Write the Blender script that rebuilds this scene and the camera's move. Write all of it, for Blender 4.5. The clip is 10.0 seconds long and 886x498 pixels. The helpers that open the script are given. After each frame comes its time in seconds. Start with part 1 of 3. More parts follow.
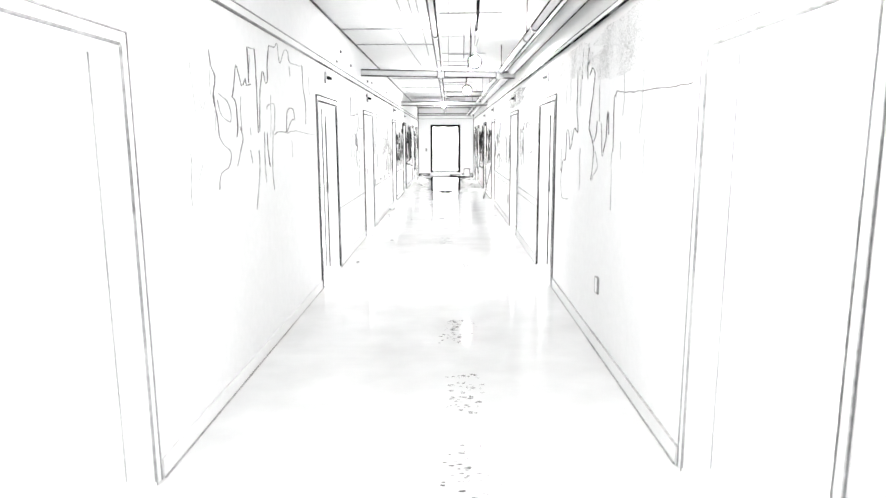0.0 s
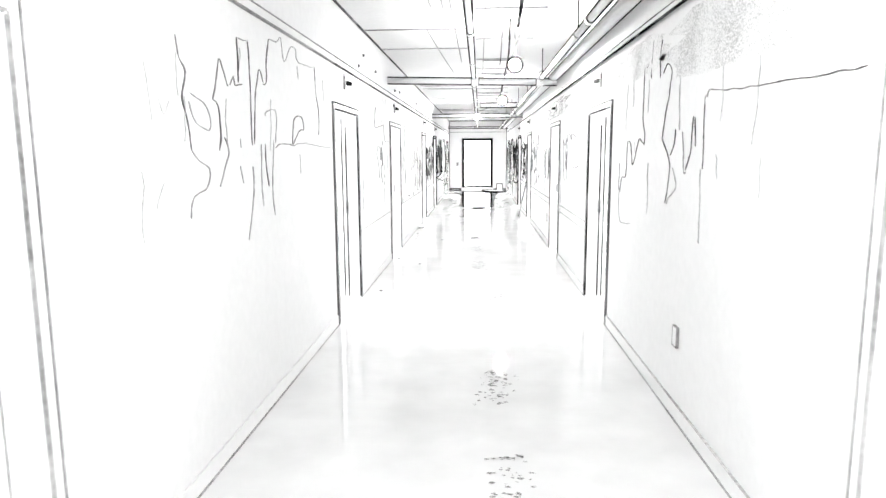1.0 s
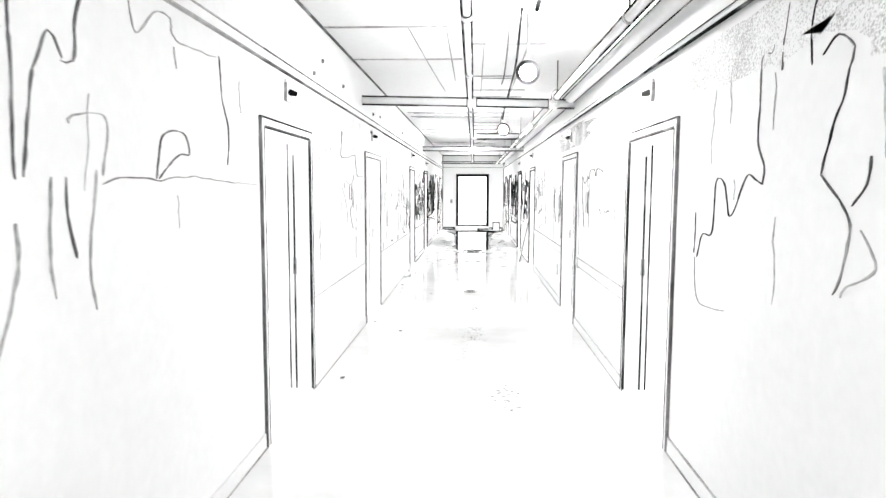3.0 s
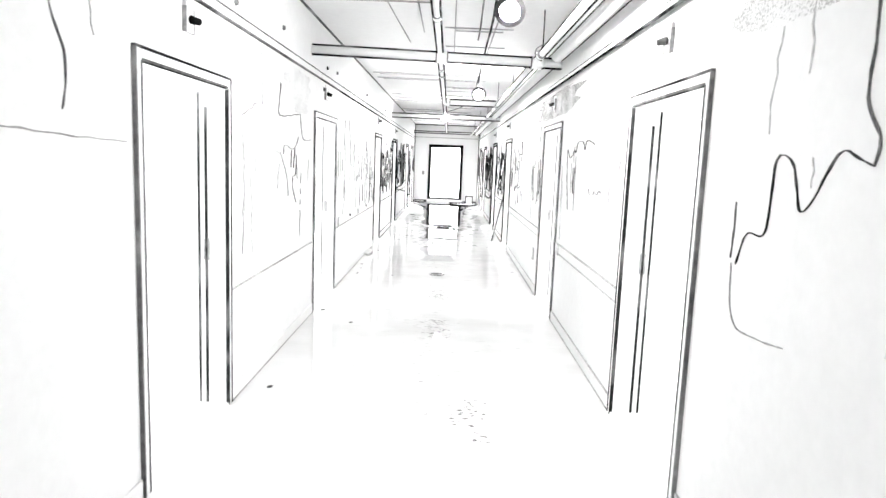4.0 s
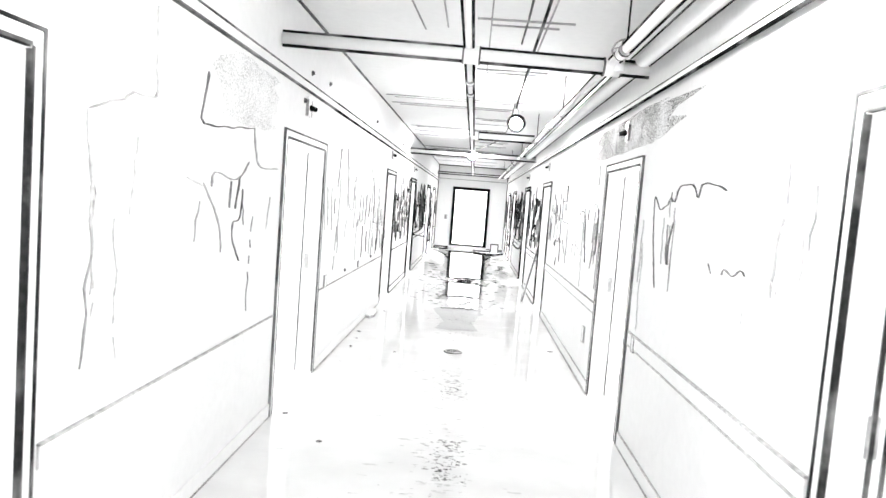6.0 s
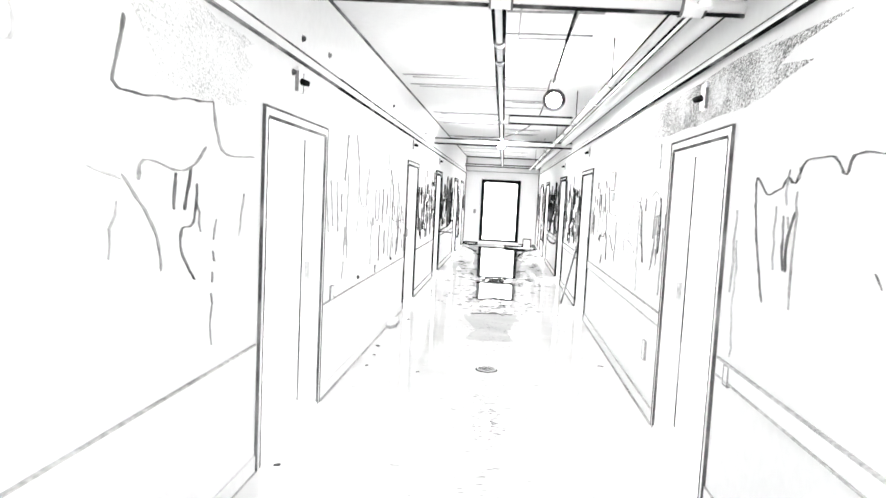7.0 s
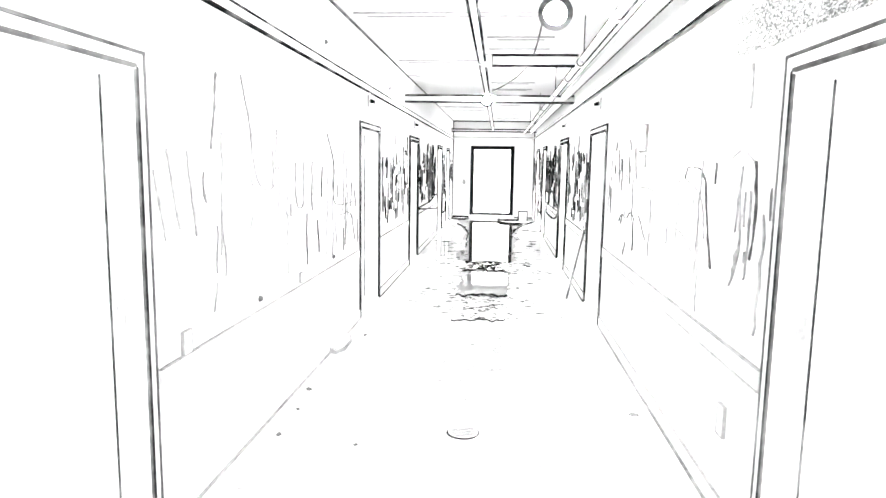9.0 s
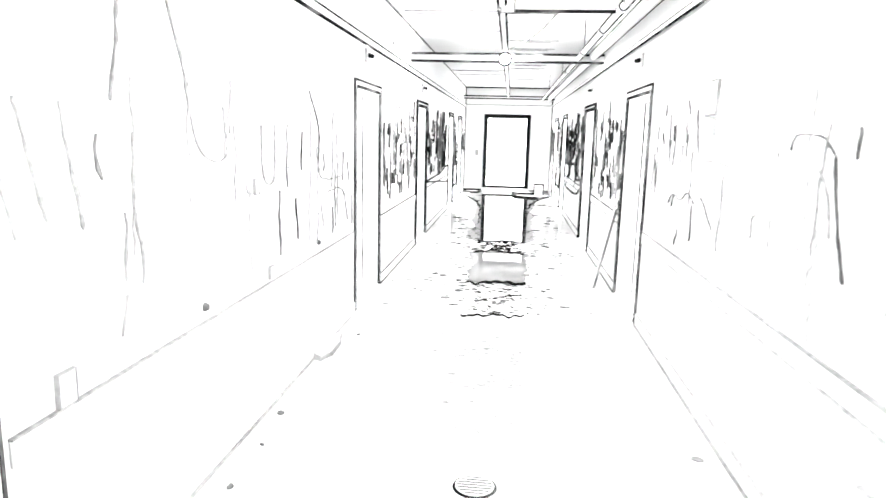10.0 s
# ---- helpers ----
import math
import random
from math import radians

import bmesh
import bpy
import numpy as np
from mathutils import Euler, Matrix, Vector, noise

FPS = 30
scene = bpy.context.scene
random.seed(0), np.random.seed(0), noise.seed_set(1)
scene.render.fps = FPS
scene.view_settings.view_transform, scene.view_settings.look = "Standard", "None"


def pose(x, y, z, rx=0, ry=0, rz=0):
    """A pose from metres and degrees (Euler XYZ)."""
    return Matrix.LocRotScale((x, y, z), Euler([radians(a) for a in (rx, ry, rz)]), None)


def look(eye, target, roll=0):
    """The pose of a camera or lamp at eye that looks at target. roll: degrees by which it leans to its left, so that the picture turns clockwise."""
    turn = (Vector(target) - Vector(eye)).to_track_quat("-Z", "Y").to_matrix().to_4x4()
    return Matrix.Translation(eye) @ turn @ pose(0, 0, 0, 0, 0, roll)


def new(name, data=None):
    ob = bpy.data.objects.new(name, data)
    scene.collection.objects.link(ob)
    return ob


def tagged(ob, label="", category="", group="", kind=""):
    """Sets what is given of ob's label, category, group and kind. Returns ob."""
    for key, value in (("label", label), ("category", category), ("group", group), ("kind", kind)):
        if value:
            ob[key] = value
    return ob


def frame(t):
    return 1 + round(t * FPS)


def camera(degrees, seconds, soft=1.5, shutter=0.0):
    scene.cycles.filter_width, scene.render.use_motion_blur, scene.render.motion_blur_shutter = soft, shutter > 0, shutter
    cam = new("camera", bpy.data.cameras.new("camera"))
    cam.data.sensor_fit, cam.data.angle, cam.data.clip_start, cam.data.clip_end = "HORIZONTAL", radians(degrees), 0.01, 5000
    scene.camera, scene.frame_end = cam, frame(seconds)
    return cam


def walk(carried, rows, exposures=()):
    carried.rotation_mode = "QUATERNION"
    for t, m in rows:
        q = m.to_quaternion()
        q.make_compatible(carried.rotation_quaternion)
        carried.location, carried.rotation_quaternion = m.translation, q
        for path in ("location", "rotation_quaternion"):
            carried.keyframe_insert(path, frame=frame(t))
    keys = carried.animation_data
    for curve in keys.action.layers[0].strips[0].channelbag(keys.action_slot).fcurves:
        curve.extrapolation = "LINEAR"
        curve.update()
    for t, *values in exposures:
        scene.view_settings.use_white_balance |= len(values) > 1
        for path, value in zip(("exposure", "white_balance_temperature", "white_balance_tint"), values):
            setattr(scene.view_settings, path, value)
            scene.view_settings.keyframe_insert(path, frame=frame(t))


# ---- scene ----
cam = camera(68.4, 10.0, shutter=0.25)
PATH = [
    (0, (0.127, 0.292, 1.666), (0.109, 2.263, 1.332), -0.2),
    (0.5, (0.061, 0.749, 1.701), (0.077, 2.723, 1.379), 3.1),
    (1, (0.073, 1.323, 1.66), (-0.038, 3.299, 1.368), -0.3),
    (1.5, (-0.022, 1.819, 1.691), (-0.022, 3.807, 1.473), 4.4),
    (2, (-0.017, 2.299, 1.685), (-0.144, 4.287, 1.517), 3.1),
    (2.5, (0.01, 2.847, 1.693), (-0.125, 4.836, 1.538), -0.1),
    (4, (0.119, 4.500, 1.683), (0.111, 6.482, 1.413), 2.3),
    (4.5, (0.162, 5.058, 1.699), (0.014, 7.041, 1.48), 2.2),
    (5, (0.121, 5.626, 1.702), (0.058, 7.610, 1.455), 5.1),
    (6.5, (0.091, 7.220, 1.691), (-0.029, 9.214, 1.583), 3.4),
    (7, (0.07, 7.776, 1.68), (-0.105, 9.762, 1.514), 2.8),
    (7.5, (0.073, 8.383, 1.645), (-0.089, 10.358, 1.372), 3.6),
    (8, (0.1, 8.909, 1.668), (-0.163, 10.871, 1.383), 1.9),
    (8.5, (0.201, 9.499, 1.699), (0.199, 11.478, 1.409), 0.9),
    (9, (0.183, 10.057, 1.702), (0.019, 12.034, 1.444), 0.9),
    (9.5, (0.119, 10.582, 1.697), (0.088, 12.560, 1.401), 4.9),
    (10, (0.106, 11.137, 1.673), (-0.088, 13.097, 1.326), 1.4),
]
EXPOSURES = [(0, -0.55), (1, -0.55), (2.5, -0.5), (5, -0.7), (7, -0.6), (8, -0.3), (10, -0.1)]
walk(cam, [(t, look(eye, target, roll)) for t, eye, target, roll in PATH], EXPOSURES)

# ---------------- light ----------------
world = bpy.data.worlds.new("sky")
scene.world = world
world.use_nodes = True
nt = world.node_tree
sky = nt.nodes.new("ShaderNodeTexSky")
sky.sky_type, sky.sun_disc = "NISHITA", False
sky.sun_elevation, sky.sun_rotation = radians(40), radians(180)
nt.links.new(sky.outputs["Color"], nt.nodes["Background"].inputs["Color"])
nt.nodes["Background"].inputs["Strength"].default_value = 0.1

HALF, TOP, THICK = 1.305, 3.09, 0.18      # half the corridor's width, ceiling height, wall thickness
FAR, BACK, ROOM = 31.15, -4.0, 4.6         # end wall, wall behind the start, outer walls of the side rooms
BULB_GLOW, DAY_GLOW = 1300.0, 12.0
# unseen side-room windows, added to light the corridor evenly
WINDOWS = ((-3.4, 4.6), (5.4, 13.4), (14.2, 22.2), (23.0, 30.6))
WINDOW_POWER = (55.0, 55.0, 60.0, 210.0)      # watts for each metre of added window; the last is raised to brighten the end wall

# area lamps added in the unseen windows to fill the corridor with light
for side in (-1, 1):
    for (y0, y1), power in zip(WINDOWS, WINDOW_POWER):
        lamp = bpy.data.lights.new("added_window_light", "AREA")
        lamp.shape, lamp.size, lamp.size_y, lamp.energy = "RECTANGLE", y1 - y0, 1.6, power * (y1 - y0)
        ob = new("added_window_light", lamp)
        ob.matrix_world = look((side * (ROOM + 0.1), (y0 + y1) / 2, 1.8), (0, (y0 + y1) / 2, 1.8))


# ---------------- materials ----------------
def material(name, color, rough=0.6, spread=0.06, grain=18.0, bump=0.15, spec=0.3):
    """Plain surface with grain and broad stains around one base colour."""
    m = bpy.data.materials.new(name)
    m.use_nodes = True
    t = m.node_tree
    b = t.nodes["Principled BSDF"]
    b.inputs["Roughness"].default_value = rough
    b.inputs["Specular IOR Level"].default_value = spec
    co = t.nodes.new("ShaderNodeTexCoord")
    fine = t.nodes.new("ShaderNodeTexNoise")
    fine.inputs["Scale"].default_value, fine.inputs["Detail"].default_value = grain, 6
    broad = t.nodes.new("ShaderNodeTexNoise")
    broad.inputs["Scale"].default_value, broad.inputs["Detail"].default_value = 0.9, 3
    add = t.nodes.new("ShaderNodeMath")
    add.operation = "ADD"
    t.links.new(co.outputs["Object"], fine.inputs["Vector"])
    t.links.new(co.outputs["Object"], broad.inputs["Vector"])
    t.links.new(fine.outputs["Fac"], add.inputs[0])
    t.links.new(broad.outputs["Fac"], add.inputs[1])
    ramp = t.nodes.new("ShaderNodeMapRange")
    ramp.inputs["From Min"].default_value, ramp.inputs["From Max"].default_value = 0.7, 1.3
    ramp.inputs["To Min"].default_value, ramp.inputs["To Max"].default_value = 1 - spread, 1 + spread
    t.links.new(add.outputs[0], ramp.inputs["Value"])
    mul = t.nodes.new("ShaderNodeVectorMath")
    mul.operation = "SCALE"
    mul.inputs[0].default_value = color
    t.links.new(ramp.outputs["Result"], mul.inputs["Scale"])
    t.links.new(mul.outputs["Vector"], b.inputs["Base Color"])
    if bump:
        bp = t.nodes.new("ShaderNodeBump")
        bp.inputs["Strength"].default_value, bp.inputs["Distance"].default_value = bump, 0.004
        t.links.new(fine.outputs["Fac"], bp.inputs["Height"])
        t.links.new(bp.outputs["Normal"], b.inputs["Normal"])
    return m


def glow(name, color, strength):
    m = bpy.data.materials.new(name)
    m.use_nodes = True
    b = m.node_tree.nodes["Principled BSDF"]
    b.inputs["Base Color"].default_value = (0.8, 0.8, 0.8, 1)
    b.inputs["Emission Color"].default_value = (*color, 1)
    b.inputs["Emission Strength"].default_value = strength
    return m


PLASTER = material("white_plaster", (0.8, 0.8, 0.8), 0.8, 0.03)
PAINT = material("white_gloss_paint", (0.82, 0.82, 0.82), 0.35, 0.03)


def ink(name, tone, gap):
    """Tone for the drawn outlines and small dark parts: patchy, broken here and there towards pale. gap: how much of it
    is broken.
    """
    m = material(name, (tone, tone, tone), 0.85, 0.5, 30, 0, 0.0)
    t = m.node_tree
    b = t.nodes["Principled BSDF"]
    inked = b.inputs["Base Color"].links[0].from_socket
    co = t.nodes.new("ShaderNodeTexCoord")
    breaks = t.nodes.new("ShaderNodeTexNoise")
    breaks.inputs["Scale"].default_value, breaks.inputs["Detail"].default_value = 3.5, 5
    t.links.new(co.outputs["Object"], breaks.inputs["Vector"])
    ramp = t.nodes.new("ShaderNodeMapRange")
    ramp.inputs["From Min"].default_value, ramp.inputs["From Max"].default_value = 0.55 - gap, 0.80 - gap
    ramp.inputs["To Min"].default_value, ramp.inputs["To Max"].default_value = 0.0, 0.38
    t.links.new(breaks.outputs["Fac"], ramp.inputs["Value"])
    mix = t.nodes.new("ShaderNodeMix")
    mix.data_type = "RGBA"
    for socket in mix.inputs:
        if socket.type == "RGBA" and socket.name == "B":
            socket.default_value = (0.75, 0.75, 0.75, 1)
        if socket.type == "RGBA" and socket.name == "A":
            t.links.new(inked, socket)
    t.links.new(ramp.outputs["Result"], mix.inputs[0])
    for socket in mix.outputs:
        if socket.type == "RGBA":
            t.links.new(socket, b.inputs["Base Color"])
    return m


PALE = ink("pale_grey_ink", 0.33, 0.10)
FAINT = ink("faint_grey_ink", 0.48, 0.10)
MID = ink("grey_ink", 0.11, 0.08)
DUSK = ink("dark_grey_ink", 0.027, 0.06)
DARK = ink("black_ink", 0.012, 0.03)
BLACK = material("solid_black", (0.012, 0.012, 0.012), 0.9, 0.3, 30, 0, 0.0)
STEEL = material("grey_steel", (0.3, 0.3, 0.3), 0.5, 0.2, 40, 0.1)
BULB = glow("bulb_glow", (1.0, 1.0, 1.0), BULB_GLOW)
HAZE = glow("white_card_glow", (1.0, 1.0, 1.0), 1.2)
DAY = glow("daylight", (1.0, 1.0, 1.0), DAY_GLOW)


def floor_material(name, tone, ripple, ior, rough):
    """Wet floor: pale screed under a film of water that ripples across the corridor."""
    m = bpy.data.materials.new(name)
    m.use_nodes = True
    t = m.node_tree
    b = t.nodes["Principled BSDF"]
    co = t.nodes.new("ShaderNodeTexCoord")
    scale = t.nodes.new("ShaderNodeMapping")
    scale.inputs["Scale"].default_value = (0.35, 6.0, 1)
    t.links.new(co.outputs["Object"], scale.inputs["Vector"])
    rip = t.nodes.new("ShaderNodeTexNoise")
    rip.inputs["Scale"].default_value, rip.inputs["Detail"].default_value = 1.5, 5
    t.links.new(scale.outputs["Vector"], rip.inputs["Vector"])
    bp = t.nodes.new("ShaderNodeBump")
    bp.inputs["Strength"].default_value, bp.inputs["Distance"].default_value = ripple, 0.01
    t.links.new(rip.outputs["Fac"], bp.inputs["Height"])
    t.links.new(bp.outputs["Normal"], b.inputs["Normal"])
    stain = t.nodes.new("ShaderNodeTexNoise")
    stain.inputs["Scale"].default_value, stain.inputs["Detail"].default_value = 2.2, 8
    t.links.new(co.outputs["Object"], stain.inputs["Vector"])
    ramp = t.nodes.new("ShaderNodeMapRange")
    ramp.inputs["From Min"].default_value, ramp.inputs["From Max"].default_value = 0.3, 0.7
    ramp.inputs["To Min"].default_value, ramp.inputs["To Max"].default_value = tone * 0.93, tone * 1.07
    t.links.new(stain.outputs["Fac"], ramp.inputs["Value"])
    t.links.new(ramp.outputs["Result"], b.inputs["Base Color"])
    b.inputs["Roughness"].default_value = rough
    b.inputs["IOR"].default_value = ior
    return m


def speckle_material(name, dark, lo, hi):
    """Bare plaster where the paint came off, full of small dark pits."""
    m = material(name, (0.8, 0.8, 0.8), 0.9, 0.03)
    t = m.node_tree
    b = t.nodes["Principled BSDF"]
    co = t.nodes.new("ShaderNodeTexCoord")
    pit = t.nodes.new("ShaderNodeTexNoise")
    pit.inputs["Scale"].default_value, pit.inputs["Detail"].default_value = 105, 3
    t.links.new(co.outputs["Object"], pit.inputs["Vector"])
    patch = t.nodes.new("ShaderNodeTexNoise")
    patch.inputs["Scale"].default_value, patch.inputs["Detail"].default_value = 2.5, 3
    t.links.new(co.outputs["Object"], patch.inputs["Vector"])
    mix = t.nodes.new("ShaderNodeMath")
    mix.operation, mix.inputs[1].default_value = "MULTIPLY_ADD", 0.45
    t.links.new(patch.outputs["Fac"], mix.inputs[0])
    t.links.new(pit.outputs["Fac"], mix.inputs[2])
    ramp = t.nodes.new("ShaderNodeValToRGB")
    ramp.color_ramp.elements[0].position, ramp.color_ramp.elements[1].position = lo, hi
    ramp.color_ramp.elements[0].color, ramp.color_ramp.elements[1].color = (0.8, 0.8, 0.8, 1), (dark, dark, dark, 1)
    t.links.new(mix.outputs[0], ramp.inputs["Fac"])
    t.links.new(ramp.outputs["Color"], b.inputs["Base Color"])
    return m


WET = floor_material("wet_screed", 0.8, 0.12, 1.5, 0.03)
PUDDLE = floor_material("puddle", 0.05, 0.035, 3.6, 0.002)
FILM = floor_material("thin_puddle", 0.28, 0.035, 2.6, 0.002)
SHEEN = floor_material("wet_sheen", 0.68, 0.035, 2.2, 0.004)
PITTED = speckle_material("pitted_plaster", 0.42, 0.72, 0.88)
POCKED = speckle_material("pocked_plaster", 0.12, 0.68, 0.82)


# ---------------- mesh helpers ----------------
def box(bm, lo, hi, bevel=0.0):
    c = [(a + b) / 2 for a, b in zip(lo, hi)]
    d = [abs(b - a) for a, b in zip(lo, hi)]
    made = bmesh.ops.create_cube(bm, size=1, matrix=Matrix.Translation(c) @ Matrix.Diagonal((*d, 1)))
    if bevel:
        edges = list({e for v in made["verts"] for e in v.link_edges})
        bmesh.ops.bevel(bm, geom=edges, offset=bevel, segments=2, affect="EDGES")
    return bm


def tube(bm, a, b, r, r2=None, n=20):
    a, b = Vector(a), Vector(b)
    turn = (b - a).to_track_quat("Z", "Y").to_matrix().to_4x4()
    bmesh.ops.create_cone(bm, cap_ends=True, segments=n, radius1=r, radius2=r if r2 is None else r2, depth=(b - a).length,
                          matrix=Matrix.Translation((a + b) / 2) @ turn)
    return bm


def part(name, bm, mat, parent=None, label="", smooth=False):
    me = bpy.data.meshes.new(name)
    bm.to_mesh(me)
    bm.free()
    me.materials.append(mat)
    if smooth:
        for p in me.polygons:
            p.use_smooth = True
    ob = new(name, me)
    if parent:
        ob.parent = parent
        ob.matrix_parent_inverse = parent.matrix_basis.inverted()
    return tagged(ob, label=label)


def base(name, at, label, category, group="", kind=""):
    ob = new(name)
    ob.matrix_basis = Matrix.Translation(at)
    return tagged(ob, label, category, group, kind)


def one(lo, hi, bevel=0.0):
    return box(bmesh.new(), lo, hi, bevel)


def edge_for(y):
    """Width and tone of a door frame's drawn outlines: thicker and darker down the corridor, to show in the camera's
    view.
    """
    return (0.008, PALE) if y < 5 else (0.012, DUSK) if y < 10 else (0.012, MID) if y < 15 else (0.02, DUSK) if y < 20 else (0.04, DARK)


# ---------------- structure ----------------
DOORS = {-1: ((1.98, 3.28), (7.47, 8.73), (11.40, 12.71), (17.00, 18.16), (20.90, 22.05), (25.95, 27.2), (28.6, 29.8)),
         1: ((2.1, 3.42), (7.55, 8.85), (11.50, 12.77), (17.05, 18.27), (20.85, 22.15), (25.6, 26.8), (28.4, 29.6))}
HEAD = 2.13

floor = part("floor", one((-ROOM - 0.2, BACK - 0.2, -0.15), (ROOM + 0.2, FAR + 0.4, 0)), WET)
tagged(floor, "wet pale screed floor with mirror-like sheen", "floor", kind="structure")
bm = one((-ROOM - 0.2, BACK - 0.2, TOP), (ROOM + 0.2, FAR + 0.4, TOP + 0.15))
ceiling = part("ceiling", bm, PLASTER)
tagged(ceiling, "white plaster ceiling with board joints", "ceiling", kind="structure")

walls = {}
for side in (-1, 1):
    bm = bmesh.new()
    x0, x1 = side * HALF, side * (HALF + THICK)
    y = BACK
    for y0, y1 in DOORS[side]:
        box(bm, (x0, y, 0), (x1, y0 + 0.02, TOP))
        box(bm, (x0, y0 + 0.02, HEAD - 0.02), (x1, y1 - 0.02, TOP))
        y = y1 - 0.02
    box(bm, (x0, y, 0), (x1, FAR, TOP))
    walls[side] = part("wall_west" if side < 0 else "wall_east", bm, PLASTER)
    tagged(walls[side], "white corridor wall with peeling paint", "wall", kind="structure")
    bm = bmesh.new()
    x0, x1 = side * ROOM, side * (ROOM + 0.2)
    y = BACK
    for y0, y1 in WINDOWS:
        box(bm, (x0, y, 0), (x1, y0, TOP))
        box(bm, (x0, y0, 0), (x1, y1, 1.0))
        box(bm, (x0, y0, 2.6), (x1, y1, TOP))
        y = y1
    box(bm, (x0, y, 0), (x1, FAR, TOP))
    outer = part("wall_outer_west" if side < 0 else "wall_outer_east", bm, PLASTER)
    tagged(outer, "plain white outer wall, unseen, with added window openings", "wall", kind="structure")
# glowing cards added outside the windows to keep the doorways white
for side in (-1, 1):
    x = side * (ROOM + 0.5)
    card = part("backdrop", one((x, BACK - 2, -0.5), (x + side * 0.02, FAR + 2, 4.2)), HAZE)
    tagged(card, "white glowing card outside the added side windows", "backdrop", kind="structure")
back = part("wall_south", one((-ROOM - 0.2, BACK - 0.2, 0), (ROOM + 0.2, BACK, TOP)), PLASTER)
tagged(back, "plain white wall closing the corridor", "wall", kind="structure")

# end wall with its glazed door to the daylight
EX0, EX1, EZ0, EZ1 = -0.66, 0.61, 0.17, 2.24
bm = bmesh.new()
box(bm, (-ROOM - 0.2, FAR, 0), (EX0, FAR + 0.2, TOP))
box(bm, (EX1, FAR, 0), (ROOM + 0.2, FAR + 0.2, TOP))
box(bm, (EX0, FAR, EZ1), (EX1, FAR + 0.2, TOP))
box(bm, (EX0, FAR, 0), (EX1, FAR + 0.2, EZ0))
end_wall = part("wall_north", bm, PLASTER)
tagged(end_wall, "white end wall with a bright doorway", "wall", kind="structure")
sky_card = part("backdrop", one((EX0 - 0.3, FAR + 0.3, EZ0 - 0.1), (EX1 + 0.3, FAR + 0.32, EZ1 + 0.3)), DAY)
tagged(sky_card, "bright daylight beyond the end door", "backdrop", kind="structure")
end_door = base("door_end", (0, FAR, 0), "end doorway full of daylight, edged with black outlines", "door", kind="structure")
# the bright doorway's drawn outline, built as black bars of this width
f = 0.12
part("door_jamb", one((EX0 - f / 2, FAR - 0.04, EZ0), (EX0 + f / 2, FAR + 0.1, EZ1), 0.006), BLACK, end_door)
part("door_jamb", one((EX1 - f / 2, FAR - 0.04, EZ0), (EX1 + f / 2, FAR + 0.1, EZ1), 0.006), BLACK, end_door)
part("door_head", one((EX0 - f / 2, FAR - 0.042, EZ1 - f / 2), (EX1 + f / 2, FAR + 0.098, EZ1 + f / 2), 0.006), BLACK, end_door)
sill = part("threshold", one((EX0 - f / 2, FAR - 0.05, 0), (EX1 + f / 2, FAR + 0.102, EZ0 - 0.07), 0.006), PAINT, end_door)
part("sill_outline", one((EX0 - f / 2, FAR - 0.055, EZ0 - 0.067), (EX1 + f / 2, FAR + 0.1, EZ0 - 0.003), 0.004), BLACK, sill)
# dark strips drawn as the outline between end wall and floor
for k, (lo, hi, mat) in enumerate((
        ((-HALF, FAR - 0.02, 0.0), (EX0 - 0.09, FAR, 0.06), DARK), ((EX1 + 0.09, FAR - 0.02, 0.0), (HALF, FAR, 0.06), MID))):
    tagged(part("baseboard", one(lo, hi, 0.004), mat), "dark outline strip along the foot of the end wall", "baseboard", kind="structure")
# dark outline strips drawn along the plain end wall's corners
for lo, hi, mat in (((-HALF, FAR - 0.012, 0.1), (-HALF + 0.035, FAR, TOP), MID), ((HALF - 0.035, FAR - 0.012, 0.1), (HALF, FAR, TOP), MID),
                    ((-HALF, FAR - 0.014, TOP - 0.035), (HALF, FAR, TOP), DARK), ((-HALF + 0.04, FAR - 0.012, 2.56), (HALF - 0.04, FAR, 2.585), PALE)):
    part("corner_outline", one(lo, hi), mat, end_wall)


# ---------------- door frames ----------------
def door_frame(side, y0, y1, double):
    e, mat = edge_for(y0)
    # casing stands prouder further away so its outlines show from the camera
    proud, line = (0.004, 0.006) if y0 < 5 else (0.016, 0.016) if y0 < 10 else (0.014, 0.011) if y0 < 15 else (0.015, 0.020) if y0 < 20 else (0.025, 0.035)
    xw = side * HALF
    face, rear = xw - side * proud, xw + side * (THICK + 0.01)
    w, h = 0.055, HEAD
    df = base("door_frame", (xw, (y0 + y1) / 2, 0), "white steel door frame without door leaf, edges drawn with dark outlines", "door frame", "corridor door frames")
    near = part("jamb", one((face, y0, 0), (rear, y0 + w, h), 0.003), PAINT, df)
    far = part("jamb", one((face, y1 - w, 0), (rear, y1, h), 0.003), PAINT, df)
    part("head", one((face, y0 + w, h - w), (rear, y1 - w, h), 0.003), PAINT, df)
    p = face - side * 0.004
    # drawn outlines round the outside of the casing and on its inner corner
    part("edge_outline", one((p, y0 - (e if y0 < 10 or y0 > 15 else 0.011), 0.0), (xw, y0, h + 0.001)), FAINT if y0 < 5 else MID if y0 < 15 else mat, df)
    part("edge_outline", one((p, y1, 0.0), (xw, y1 + e, h + 0.001)), mat, df)
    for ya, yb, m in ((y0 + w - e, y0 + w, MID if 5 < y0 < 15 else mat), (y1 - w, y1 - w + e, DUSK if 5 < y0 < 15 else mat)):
        part("edge_outline", one((p, ya, 0.0), (face, yb, h - w)), m, df)
    part("edge_outline", one((p, y0 - e, h), (xw, y1 + e, h + e)), mat, df)
